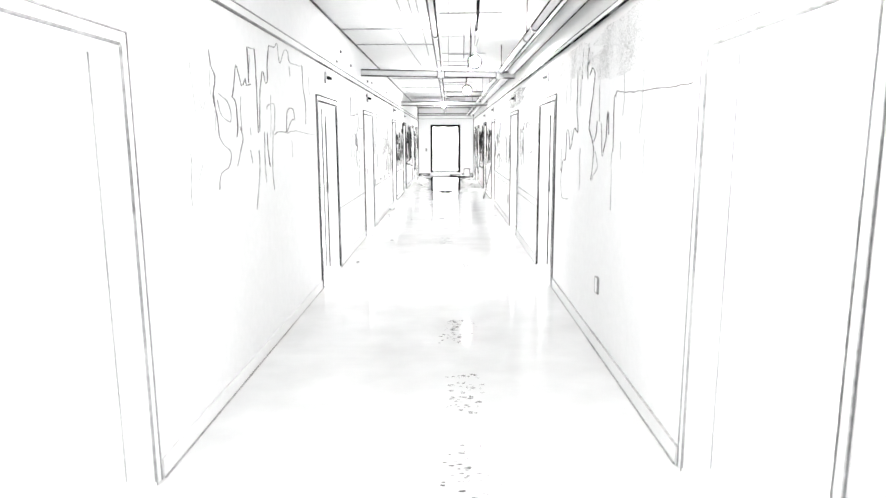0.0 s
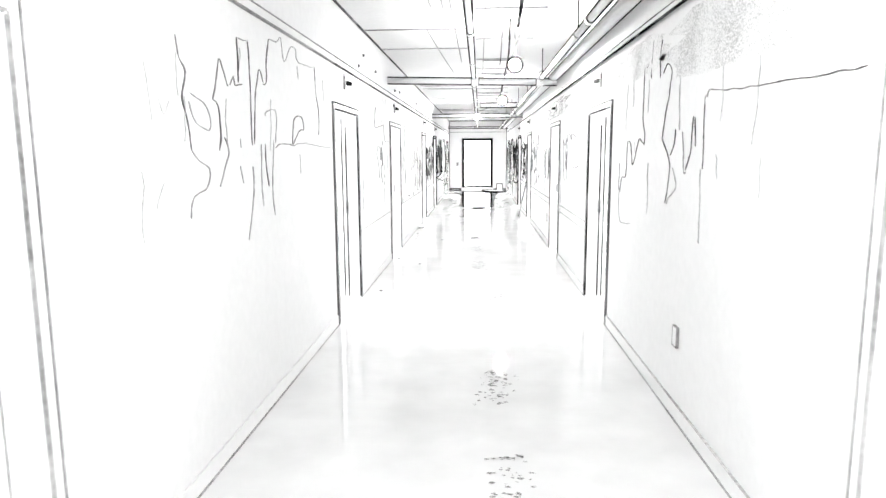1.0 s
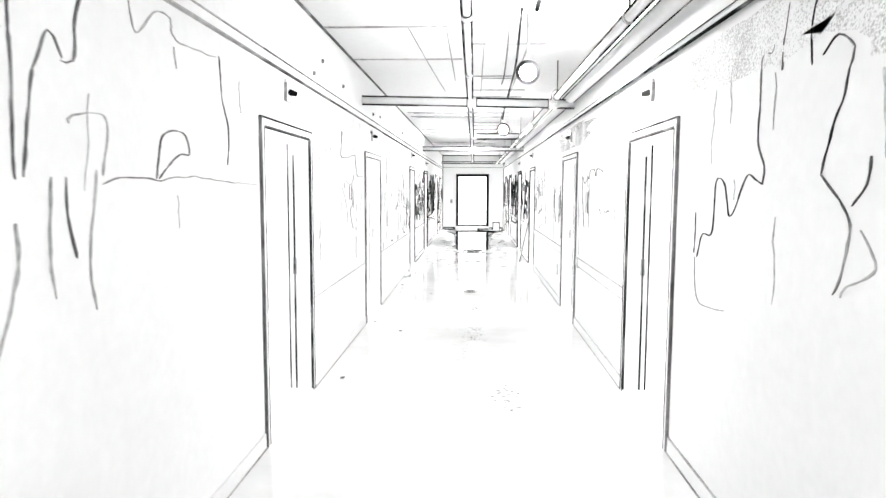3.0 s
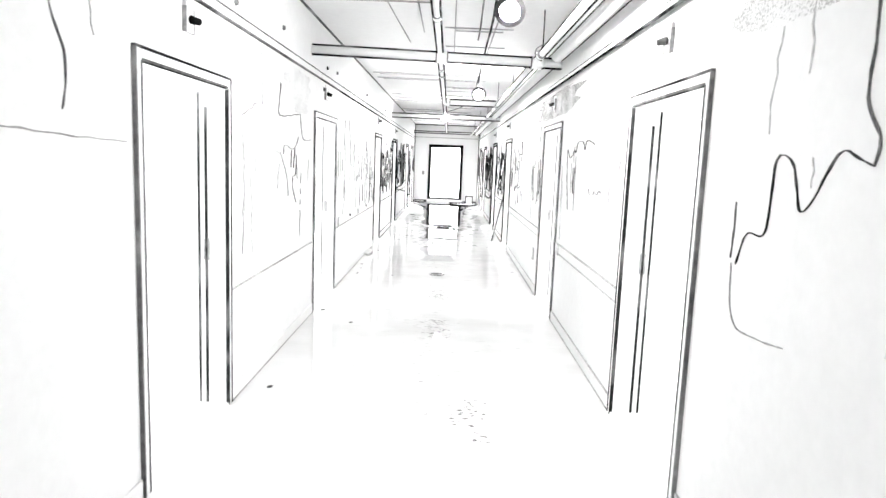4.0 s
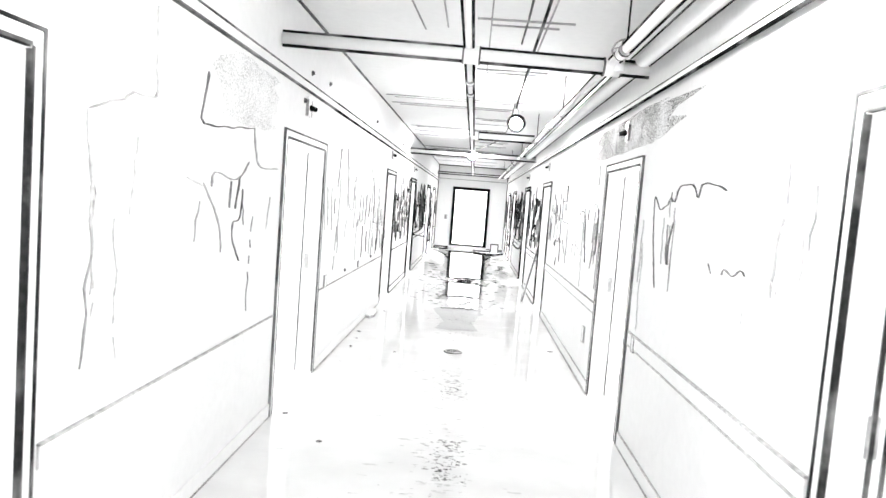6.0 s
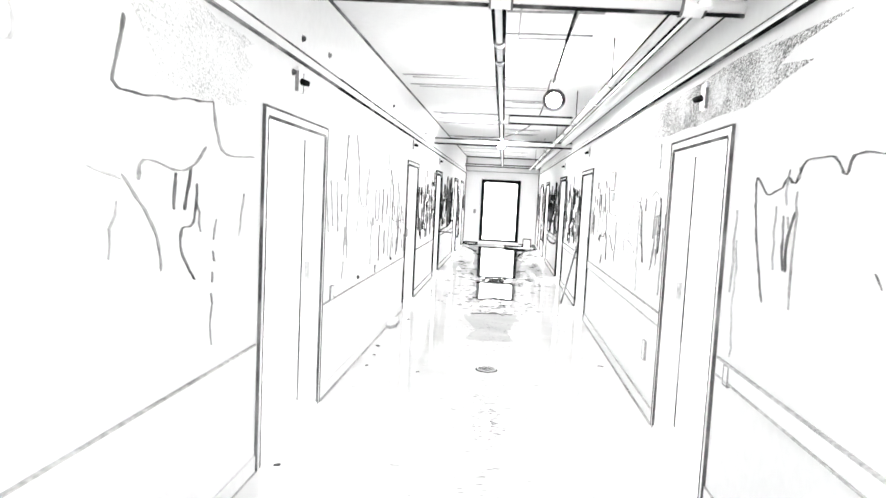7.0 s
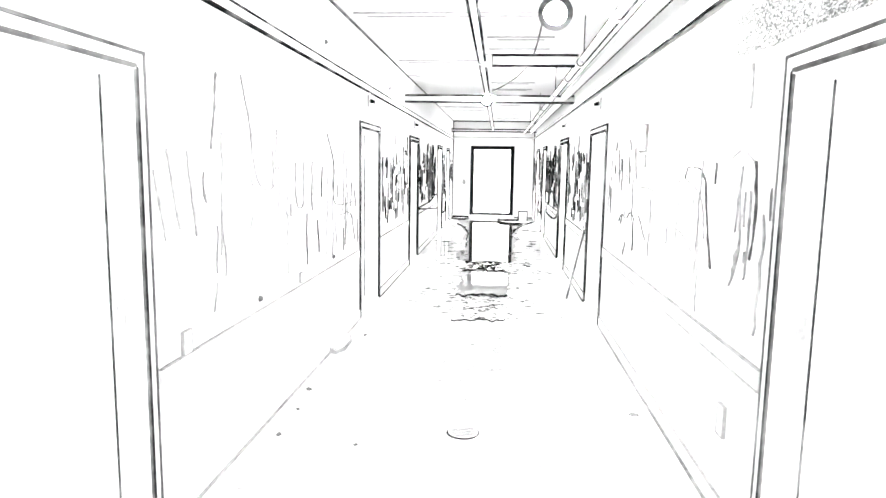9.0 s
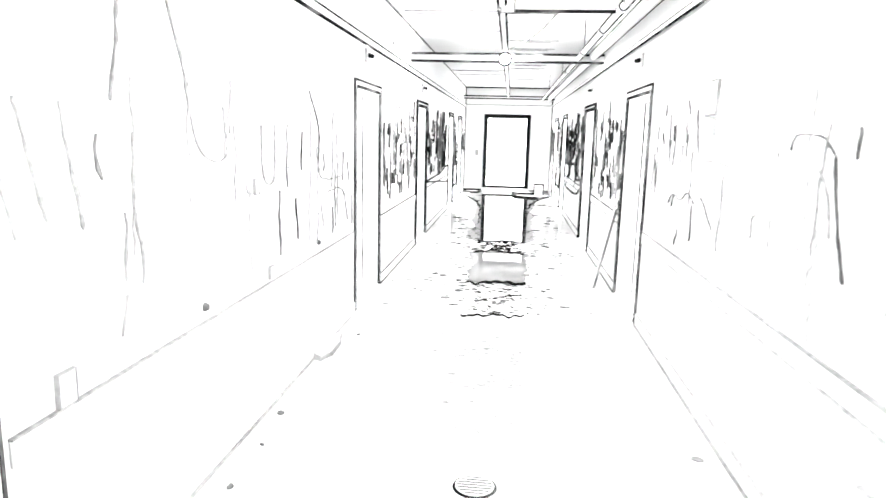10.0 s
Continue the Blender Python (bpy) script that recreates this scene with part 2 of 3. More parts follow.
    part("edge_outline", one((p, y0 + w, h - w), (face, y1 - w, h - w + e)), MID if 5 < y0 < 15 else mat, df)
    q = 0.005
    part("edge_outline", one((face, y1 - w - q, 0.02), (face + side * line, y1 - w, h - w - 0.01)), mat, df)
    part("edge_outline", one((face, y0 + w, h - w - q), (face + side * line, y1 - w - q, h - w)), mat, df)
    # outline of the far jamb's rear edge, with the door stop where it shows
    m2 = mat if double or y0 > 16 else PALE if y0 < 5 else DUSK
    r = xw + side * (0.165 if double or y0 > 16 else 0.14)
    part("edge_outline", one((r, y1 - w - q, 0.02), (r + side * line * 0.8, y1 - w, h - w - 0.03)), m2, df)
    if double:
        part("door_stop", one((r - side * 0.048, y1 - w - q, 0.02), (r - side * 0.032, y1 - w, h - w - 0.12)), mat, df)
    if y0 > 5:
        part("strike_plate", one((r - side * 0.06, y1 - w - 0.004, 0.98), (r - side * 0.02, y1 - w, 1.12), 0.001), PALE, far)
    return df


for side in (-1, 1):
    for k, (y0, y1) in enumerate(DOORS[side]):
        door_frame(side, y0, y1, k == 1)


# ---------------- skirting, rails and the ledge along the walls ----------------
def wall_runs(side, y_start, y_end, gap=0.02):
    """The stretches of wall between the door frames."""
    y, out = y_start, []
    for y0, y1 in DOORS[side]:
        if y0 - gap > y:
            out.append((y, min(y0 - gap, y_end)))
        y = max(y, y1 + gap)
    if y < y_end:
        out.append((y, y_end))
    return [(a, b) for a, b in out if b - a > 0.1]


for side in (-1, 1):
    x = side * HALF
    for y0, y1 in wall_runs(side, BACK, FAR - 0.03):
        tk = 0.008 if y0 < 12 else 0.014
        board = part("baseboard", one((x - side * 0.012, y0, 0.0), (x, y1, 0.10), 0.002), PLASTER)
        tagged(board, "low white baseboard with outlined top and foot", "baseboard", kind="structure")
        # outlines drawn along the board's foot and top, darker further off
        m = MID if y0 > 16 else PALE
        tk *= 0.8
        part("foot_outline", one((x - side * (0.014 + tk), y0, 0.0), (x - side * 0.012, y1, tk)), m, board)
        if side > 0 or y0 > 16:
            part("top_outline", one((x - side * 0.014, y0, 0.10), (x, y1, 0.10 + tk * 0.7)), FAINT if y0 < 16 else MID, board)
    z, tk = (0.77, 0.004) if side < 0 else (0.86, 0.006)
    for y0, y1 in wall_runs(side, 8.6, FAR - 0.1):
        rail = part("wall_rail", one((x - side * 0.012, y0 + 0.03, z - 0.09), (x, y1 - 0.03, z - 0.004), 0.003), PLASTER)
        tagged(rail, "flat white guard rail strip on the wall", "wall rail", "wall rails", "structure")
        # tone of the rail's drawn outlines, darker the further off
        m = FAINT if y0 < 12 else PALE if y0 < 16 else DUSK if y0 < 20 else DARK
        part("rail_outline", one((x - side * 0.016, y0 + 0.03, z - 0.004), (x, y1 - 0.03, z + tk)), m, rail)
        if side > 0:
            part("rail_outline", one((x - side * 0.016, y0 + 0.03, z - 0.1), (x, y1 - 0.03, z - 0.09)), FAINT if y0 < 16 else MID, rail)

ledge = part("picture_rail", one((-HALF, BACK, 2.50), (-HALF + 0.025, FAR - 0.03, 2.555), 0.004), PLASTER)
tagged(ledge, "thin white ledge with dark outlines along the wall", "wall trim", kind="structure")
# outlines of the ledge, drawn darker and thicker with distance
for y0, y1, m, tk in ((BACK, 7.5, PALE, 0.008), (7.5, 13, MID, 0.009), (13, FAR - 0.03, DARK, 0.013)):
    part("ledge_outline", one((-HALF, y0, 2.555), (-HALF + 0.028, y1, 2.555 + tk)), m, ledge)
    part("ledge_outline", one((-HALF, y0, 2.50 - tk), (-HALF + 0.028, y1, 2.50)), m, ledge)
# dark outlines drawn where the ceiling meets the walls
part("ceiling_joint_outline", one((-HALF, 2, TOP - 0.014), (-HALF + 0.02, FAR - 0.03, TOP)), MID, ceiling)
part("ceiling_joint_outline", one((HALF - 0.02, 2, TOP - 0.014), (HALF, FAR - 0.03, TOP)), PALE, ceiling)
bm, bm2 = bmesh.new(), bmesh.new()
rng = random.Random(4)
y = 5.0
while y < FAR - 0.6:
    a, b = rng.choice(((-1.28, -0.1), (-1.28, -0.1), (0.02, 0.75), (-1.2, 0.7)))
    tk = 0.008 + 0.0006 * y
    to = bm if y < 11 else bm2
    box(to, (a, y, TOP - 0.012), (b, y + tk * 1.4, TOP))
    if y > 11 and rng.random() < 0.7:
        box(to, (a + 0.1, y + 0.16, TOP - 0.012), (b - 0.1, y + 0.16 + tk, TOP))
    y += rng.uniform(0.55, 1.2)
part("ceiling_joint_outline", bm, PALE, ceiling)
part("ceiling_joint_outline", bm2, PALE, ceiling)
bm = bmesh.new()
for x, y0, y1 in ((-0.3, 4.5, 9.5), (-0.42, 5, 8), (-0.22, 6, 12), (0.12, 5, 14), (0.55, 9, 16)):
    box(bm, (x, y0, TOP - 0.011), (x + 0.012, y1, TOP))
part("ceiling_joint_outline", bm, PALE, ceiling)


# ---------------- pipes ----------------
def pipe(name, a, b, r, label, sides, mat, silhouette_line=0.008, couplings=(), group=""):
    """A white pipe with dark outlines drawn along it. sides: directions, square to the pipe, in which the lines lie."""
    a, b = Vector(a), Vector(b)
    p = base(name, (a + b) / 2, label, "pipe", group)
    part("tube", tube(bmesh.new(), a, b, r), PAINT, p, smooth=True)
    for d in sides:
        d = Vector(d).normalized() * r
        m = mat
        bm = tube(bmesh.new(), a + d, b + d, silhouette_line, n=8)
        part("silhouette_line", bm, m, p)
    for k in couplings:
        c, w = a.lerp(b, k), (b - a).normalized()
        sleeve = part("coupling", tube(bmesh.new(), c - w * 0.05, c + w * 0.05, r * 1.35), PAINT, p, smooth=False)
        part("coupling_ring", tube(bmesh.new(), c - w * 0.062, c - w * 0.05, r * 1.4), MID, sleeve)
        part("coupling_ring", tube(bmesh.new(), c + w * 0.05, c + w * 0.062, r * 1.4), MID, sleeve)
    return p


# directions of a pipe's silhouette in the camera's view, where its outlines go
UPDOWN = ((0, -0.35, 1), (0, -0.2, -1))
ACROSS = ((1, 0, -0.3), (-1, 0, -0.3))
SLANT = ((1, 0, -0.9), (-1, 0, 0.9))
AX, SX = -0.015, 0.945      # the sprinkler main and the side main
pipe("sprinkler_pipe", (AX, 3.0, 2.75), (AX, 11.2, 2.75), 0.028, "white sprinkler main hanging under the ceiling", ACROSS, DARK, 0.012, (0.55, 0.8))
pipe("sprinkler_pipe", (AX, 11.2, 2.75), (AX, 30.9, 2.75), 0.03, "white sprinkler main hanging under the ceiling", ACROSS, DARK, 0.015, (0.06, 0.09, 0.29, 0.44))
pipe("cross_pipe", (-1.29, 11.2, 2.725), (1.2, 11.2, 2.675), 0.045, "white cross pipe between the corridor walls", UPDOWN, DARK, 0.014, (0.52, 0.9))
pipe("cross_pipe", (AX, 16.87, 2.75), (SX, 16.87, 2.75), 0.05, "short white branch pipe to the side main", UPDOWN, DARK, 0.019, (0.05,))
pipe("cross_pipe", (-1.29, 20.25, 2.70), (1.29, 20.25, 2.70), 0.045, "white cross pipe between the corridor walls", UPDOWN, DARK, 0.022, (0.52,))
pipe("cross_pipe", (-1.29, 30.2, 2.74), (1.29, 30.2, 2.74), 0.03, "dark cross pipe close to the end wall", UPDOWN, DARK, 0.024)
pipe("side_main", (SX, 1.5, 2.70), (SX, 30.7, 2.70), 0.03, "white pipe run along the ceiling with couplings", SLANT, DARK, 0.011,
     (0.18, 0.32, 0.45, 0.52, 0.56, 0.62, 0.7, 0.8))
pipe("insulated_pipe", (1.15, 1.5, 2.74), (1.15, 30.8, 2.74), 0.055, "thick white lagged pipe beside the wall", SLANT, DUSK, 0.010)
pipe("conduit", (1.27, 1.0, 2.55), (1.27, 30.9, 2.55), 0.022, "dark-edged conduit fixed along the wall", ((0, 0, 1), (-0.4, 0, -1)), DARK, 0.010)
for y in (4.6, 7.4, 10.75, 13.6, 16.4, 19.5, 23, 27):
    h = base("pipe_hanger", (SX, y, 2.75), "thin dark rod holding the pipe to the ceiling", "pipe hanger", "pipe hangers")
    part("rod", tube(bmesh.new(), (SX, y, 2.75), (SX, y, TOP), 0.006, n=8), DARK, h)
    bm = bmesh.new()
    tube(bm, (SX, y - 0.012, 2.70), (SX, y + 0.012, 2.70), 0.042)
    part("clamp", bm, STEEL, h)


valve = base("valve", (0.945, 11.05, 2.74), "grey handwheel valve on the pipe junction", "valve")
part("body", tube(bmesh.new(), (0.975, 11.05, 2.62), (0.975, 11.05, 2.72), 0.036, 0.026, 16), PAINT, valve)
part("spindle", tube(bmesh.new(), (0.975, 11.05, 2.72), (0.955, 10.975, 2.76), 0.009, n=10), STEEL, valve)
bm = bmesh.new()
hub = Matrix.Translation((0.955, 10.975, 2.76)) @ (Vector((-0.6, -0.7, 0.4)).to_track_quat("Z", "Y").to_matrix().to_4x4())
for k in range(24):
    a0, a1 = 2 * math.pi * k / 24, 2 * math.pi * (k + 1) / 24
    tube(bm, hub @ Vector((0.06 * math.cos(a0), 0.06 * math.sin(a0), 0)), hub @ Vector((0.06 * math.cos(a1), 0.06 * math.sin(a1), 0)), 0.007, n=8)
for k in range(4):
    a0 = math.pi * k / 2
    tube(bm, hub @ Vector((0, 0, 0)), hub @ Vector((0.06 * math.cos(a0), 0.06 * math.sin(a0), 0)), 0.005, n=6)
part("handwheel", bm, PALE, valve)


# ---------------- lamps ----------------
def bulb_lamp(x, y, z, r):
    lamp = base("ceiling_lamp", (x, y, TOP), "glowing round bulb with a dark ring painted for its halo, on a ceiling stem", "lamp", "corridor lamps")
    part("stem", tube(bmesh.new(), (x, y, z + r), (x, y, TOP), 0.012, n=10), STEEL, lamp)
    # dark ring added before the bulb to stand for its grey halo
    bm = bmesh.new()
    rings = [[bm.verts.new((x + q * math.cos(a), y + d, z + q * math.sin(a))) for a in (2 * math.pi * k / 32 for k in range(32))]
             for q, d in ((r * 1.0, -r * 0.9), (r * 1.5, -r * 0.95), (r * 1.5, -r * 0.85), (r * 1.0, -r * 0.8))]
    for a, b in zip(rings, rings[1:] + rings[:1]):
        for k in range(32):
            bm.faces.new((a[k], a[(k + 1) % 32], b[(k + 1) % 32], b[k]))
    bmesh.ops.recalc_face_normals(bm, faces=bm.faces)
    part("halo_ring", bm, DUSK if y < 18 else BLACK, lamp)
    bm = bmesh.new()
    bmesh.ops.create_uvsphere(bm, u_segments=24, v_segments=14, radius=r, matrix=Matrix.Translation((x, y, z)))
    part("bulb", bm, BULB, lamp, smooth=True)


# The first lamp is unseen, placed by the others' spacing to light the start.
for x, y, z, r in ((0.42, 2.75, 2.60, 0.064), (0.455, 8.72, 2.605, 0.064), (0.518, 14.48, 2.67, 0.074), (AX, 19.78, 2.63, 0.062)):
    bulb_lamp(x, y, z, r)


def call_lamp(side, y, z):
    """Small call lamp over a door: a back plate and a dark lens on a short arm."""
    x = side * HALF
    e = 0.006 if y < 10 else 0.010
    c = base("door_lamp", (x, y, z), "small white call lamp with a dark lens above a door", "wall lamp", "door lamps")
    part("plate", one((x - side * 0.02, y - 0.05, z - 0.07), (x, y + 0.05, z + 0.09), 0.004), PAINT, c)
    # outlines drawn down the plate's two sides
    for ya in (y - 0.05 - e, y + 0.05):
        part("plate_outline", one((x - side * 0.022, ya, z - 0.07), (x, ya + e, z + 0.06)), PALE, c)
    bm = tube(bmesh.new(), (x - side * 0.02, y, z + 0.0), (x - side * 0.075, y, z - 0.015), 0.023, 0.017, 14)
    part("lens", bm, DARK, c, smooth=True)


for side, y, z in ((-1, 8.08, 2.37), (1, 8.2, 2.38), (-1, 12.0, 2.37), (1, 12.08, 2.365), (-1, 17.48, 2.40), (1, 17.63, 2.405), (-1, 21.5, 2.38), (1, 21.4, 2.38)):
    call_lamp(side, y, z)


# ---------------- small fixtures ----------------
def outlet(side, y, z, w, h, name, label, mat):
    x = side * HALF
    o = base(name, (x, y, z), label, "wall socket")
    part("plate", one((x - side * 0.016, y - w / 2, z - h / 2), (x, y + w / 2, z + h / 2), 0.003), PAINT, o)
    # rims are outlines drawn round the white plate
    for ya in (y - w / 2 - 0.005, y + w / 2):
        part("rim", one((x - side * 0.018, ya, z - h / 2), (x, ya + 0.005, z + h / 2)), mat, o)
    for za in (z - h / 2 - 0.005, z + h / 2):
        part("rim", one((x - side * 0.018, y - w / 2 - 0.005, za), (x, y + w / 2 + 0.005, za + 0.005)), mat, o)


for side, y, z, w, h in ((1, 13.21, 0.485, 0.08, 0.15), (1, 5.34, 0.52, 0.08, 0.12), (-1, 13.01, 0.83, 0.08, 0.11), (-1, 14.85, 0.83, 0.05, 0.07),
                         (1, 15.9, 1.6, 0.06, 0.06), (-1, 14.65, 1.36, 0.05, 0.08), (1, 11.28, 0.8, 0.06, 0.1)):
    outlet(side, y, z, w, h, "wall_socket", "small white socket plate with an outlined rim", PALE)
for y, z in ((14.0, 0.84), (15.85, 0.85), (12.72, 2.69), (12.07, 2.66), (15.63, 2.71), (8.88, 2.64), (11.89, 2.41), (10.1, 2.72), (18.9, 2.7), (9.2, 2.8)):
    a = -HALF
    bm = tube(bmesh.new(), (a, y, z), (a + 0.02, y, z), 0.022, 0.014, 12)
    tagged(part("wall_anchor", bm, MID), "small dark anchor plugged into the plaster", "wall anchor", "wall anchors")
sw = base("light_switch", (-0.93, FAR, 1.15), "small grey switch plate beside the end door", "switch")
part("plate", one((-0.97, FAR - 0.02, 1.07), (-0.87, FAR, 1.23), 0.004), STEEL, sw)
part("toggle", one((-0.93, FAR - 0.035, 1.13), (-0.91, FAR - 0.02, 1.17), 0.002), MID, sw)

panel = base("wall_panel", (HALF, 15.27, 1.9), "white electrical box with dark outline on the wall", "electrical box")
part("case", one((HALF - 0.02, 15.17, 1.83), (HALF, 15.37, 2.02), 0.004), PAINT, panel)
# rims drawn as the box's outline
for lo, hi in (((15.16, 1.83), (15.17, 2.02)), ((15.37, 1.83), (15.38, 2.02)), ((15.16, 2.02), (15.38, 2.03)), ((15.16, 1.815), (15.38, 1.83))):
    part("rim", one((HALF - 0.023, lo[0], lo[1]), (HALF, hi[0], hi[1])), MID, panel)
part("bracket", one((HALF - 0.015, 15.19, 1.70), (HALF, 15.32, 1.80), 0.003), STEEL, panel)

# floor drain
dr = base("floor_drain", (0, 14.04, 0), "round grey grated drain set in the floor", "drain")
bm = bmesh.new()
bmesh.ops.create_cone(bm, cap_ends=True, segments=28, radius1=0.108, radius2=0.104, depth=0.006, matrix=Matrix.Translation((0, 14.04, 0.003)))
part("rim", bm, DARK, dr)
bm = bmesh.new()
bmesh.ops.create_cone(bm, cap_ends=True, segments=28, radius1=0.094, radius2=0.094, depth=0.004, matrix=Matrix.Translation((0, 14.04, 0.008)))
part("plate", bm, PAINT, dr)
for k in range(-3, 4):
    w = math.sqrt(0.085 ** 2 - (k * 0.024) ** 2)
    part("slot", one((-w, 14.04 + k * 0.024 - 0.004, 0.0095), (w, 14.04 + k * 0.024 + 0.004, 0.0125)), MID, dr)

# standing water down the middle of the floor, in pools parted by bars of drier floor
def pool(y0, y1, w0, w1, seed, rims, mat):
    """A still pool from y0 to y1, w0 and w1 half wide at its ends, with a ragged dark line painted for its reflection's
    outline at the ends named in rims.
    """
    n = 80
    left, right = [], []
    for k in range(n + 1):
        y = y0 + (y1 - y0) * k / n
        half = (w0 + (w1 - w0) * (k / n) ** 2.5) * min(1.0, 0.75 + k / 12, 0.75 + (n - k) / 12)
        left.append((-half + 0.10 * noise.noise((0.0, y * 1.1, seed)) + 0.06 * noise.noise((1.0, y * 5, seed)), y, 0.002))
        right.append((half + 0.10 * noise.noise((7.0, y * 1.1, seed)) + 0.06 * noise.noise((9.0, y * 5, seed)), y, 0.002))
    me = bpy.data.meshes.new("puddle")
    me.from_pydata(left + right, [], [(k, n + 1 + k, n + 2 + k, k + 1) for k in range(n)])
    me.materials.append(mat)
    ob = tagged(new("puddle", me), "shallow puddle of still water mirroring the end door", "puddle", "puddles")
    for y, half, wide in rims:
        verts, m = [], 30
        for k in range(m + 1):
            x = -half + 2 * half * k / m
            yy = y + 0.16 * noise.noise((x * 5, seed, y)) + 0.1 * noise.noise((x * 17, seed, y))
            d = wide * (0.6 + 0.9 * abs(noise.noise((x * 9, y, seed))))
            verts += [(x, yy - d, 0.006), (x, yy + d, 0.006)]
        me = bpy.data.meshes.new("reflection_outline")
        me.from_pydata(verts, [], [(2 * k, 2 * k + 2, 2 * k + 3, 2 * k + 1) for k in range(m)])
        me.materials.append(DARK)
        new("reflection_outline", me).parent = ob
    return ob


deep = pool(21.4, FAR - 0.25, 0.55, 1.15, 3, ((21.45, 0.37, 0.10),), PUDDLE)
pool(18.45, 20.5, 0.36, 0.4, 5, ((20.45, 0.36, 0.1), (18.5, 0.34, 0.07)), FILM)
pool(15.3, 17.15, 0.28, 0.33, 8, ((17.1, 0.3, 0.04),), SHEEN)
for side in (-1, 1):      # the deep pool spreads out to both walls before the end door
    # dark lines painted for the outline of the pool's reflection
    verts, m = [], 40
    for k in range(m + 1):
        t = k / m
        x, y = 0.46 + 0.14 * t + 0.6 * t ** 4, 23.5 + 6.0 * t
        x += 0.05 * noise.noise((y * 1.7, side, 2.0)) + 0.03 * noise.noise((y * 6, side, 4.0))
        d = (0.012 + 0.04 * t) * (0.5 + abs(noise.noise((y * 3, side, 8.0))))
        verts += [(side * (x - d), y + 2 * d, 0.006), (side * (x + d), y - 2 * d, 0.006)]
    me = bpy.data.meshes.new("reflection_outline")
    me.from_pydata(verts, [], [(2 * k, 2 * k + 2, 2 * k + 3, 2 * k + 1) for k in range(m)])
    me.materials.append(DARK)
    new("reflection_outline", me).parent = deep



def ripples(count, y0, y1, spread, w0, w1, mat, label, seed, x0=0.0, clear=0.0, flat=(0.25, 0.5)):
    """Many small ragged marks painted for broken reflections in the wet floor, long across the corridor and short along
    it.
    """
    verts, faces = [], []
    rg = random.Random(seed)
    for k in range(count):
        y = rg.uniform(y0, y1)
        x = rg.gauss(x0, spread)
        if (y - 14.04) ** 2 + x * x < 0.03 or abs(x) > 1.2 or abs(x) < clear:
            continue
        w = rg.uniform(w0, w1)
        d = w * rg.uniform(*flat)
        i, m = len(verts), rg.randrange(5, 9)
        for q in range(m):
            a = 2 * math.pi * q / m
            verts.append((x + math.cos(a) * w * rg.uniform(0.4, 1.2), y + math.sin(a) * d * rg.uniform(0.4, 1.6), 0.004))
        faces.append(tuple(range(i, i + m)))
    me = bpy.data.meshes.new("reflection_marks")
    me.from_pydata(verts, [], faces)
    me.materials.append(mat)
    tagged(new("reflection_marks", me), label, "ripples", kind="stuff")


SPECKS, BROKEN = "faint specks painted for glints in the wet floor", "dark marks painted for broken reflections in the wet floor"
ripples(260, 8.5, 13.8, 0.12, 0.008, 0.035, PALE, SPECKS, 12, flat=(0.1, 0.25))
ripples(160, 9.5, 16.0, 0.4, 0.015, 0.06, FAINT, SPECKS, 13, flat=(0.1, 0.25))
ripples(300, 15.0, 17.2, 0.17, 0.008, 0.035, PALE, SPECKS, 14)
ripples(190, 17.1, 18.5, 0.2, 0.012, 0.04, MID, BROKEN, 18, flat=(0.5, 1.2))
ripples(190, 20.4, 21.5, 0.22, 0.015, 0.06, DARK, BROKEN, 19, flat=(0.7, 1.8))
ripples(360, 17.2, 23.0, 0.5, 0.02, 0.07, MID, BROKEN, 15, clear=0.34, flat=(0.4, 1.0))
ripples(60, 14.6, 15.6, 0.12, 0.006, 0.02, PALE, SPECKS, 20, flat=(0.4, 1.0))
ripples(170, 21.0, 29.5, 0.7, 0.03, 0.14, DARK, BROKEN, 16, clear=0.6, flat=(0.4, 1.0))
# fixed clusters of specks painted for the ceiling lamps' reflections
for q, (x, y, count) in enumerate(((0.22, 3.3, 70), (0.22, 4.4, 70), (0.2, 5.8, 110), (0.3, 8.6, 90), (0.06, 10.9, 100), (0.06, 12.5, 70))):
    ripples(count, y - 0.35, y + 0.35, 0.06, 0.005, 0.024, MID, "small cluster of dark specks painted for a lamp's reflection", 40 + q, x)

# flexible hose and slack cables under the ceiling
def cable(name, pts, r, mat, label):
    cu = bpy.data.curves.new(name, "CURVE")
    cu.dimensions, cu.bevel_depth, cu.bevel_resolution = "3D", r, 2
    s = cu.splines.new("BEZIER")
    s.bezier_points.add(len(pts) - 1)
    for bp, p in zip(s.bezier_points, pts):
        bp.co = p
        bp.handle_left_type = bp.handle_right_type = "AUTO"
    cu.materials.append(mat)
    return tagged(new(name, cu), label, "cable", "ceiling cables")


cable("flexible_hose", ((0.37, 5.2, TOP), (0.39, 6.3, 2.9), (0.42, 7.1, 2.86), (0.435, 7.75, 2.84)), 0.016, DARK, "dark ribbed hose dangling from the ceiling")
cable("slack_cable", ((0.40, 8.6, TOP), (0.45, 10.2, 2.93), (0.47, 12.0, 2.90), (0.50, 14.4, 2.84)), 0.011, DARK, "dark slack cable leading to a ceiling lamp")
cable("slack_cable", ((0.33, 9.0, TOP), (0.36, 10.6, 2.95), (0.40, 12.4, TOP)), 0.008, MID, "grey slack cable under the ceiling")
cable("slack_cable", ((0.55, 15.6, TOP), (0.53, 16.97, 2.9), (0.48, 18.3, 2.88), (0.20, 20.0, 2.86), (0.05, 20.5, 2.85)), 0.010, MID, "grey slack cable under the ceiling")
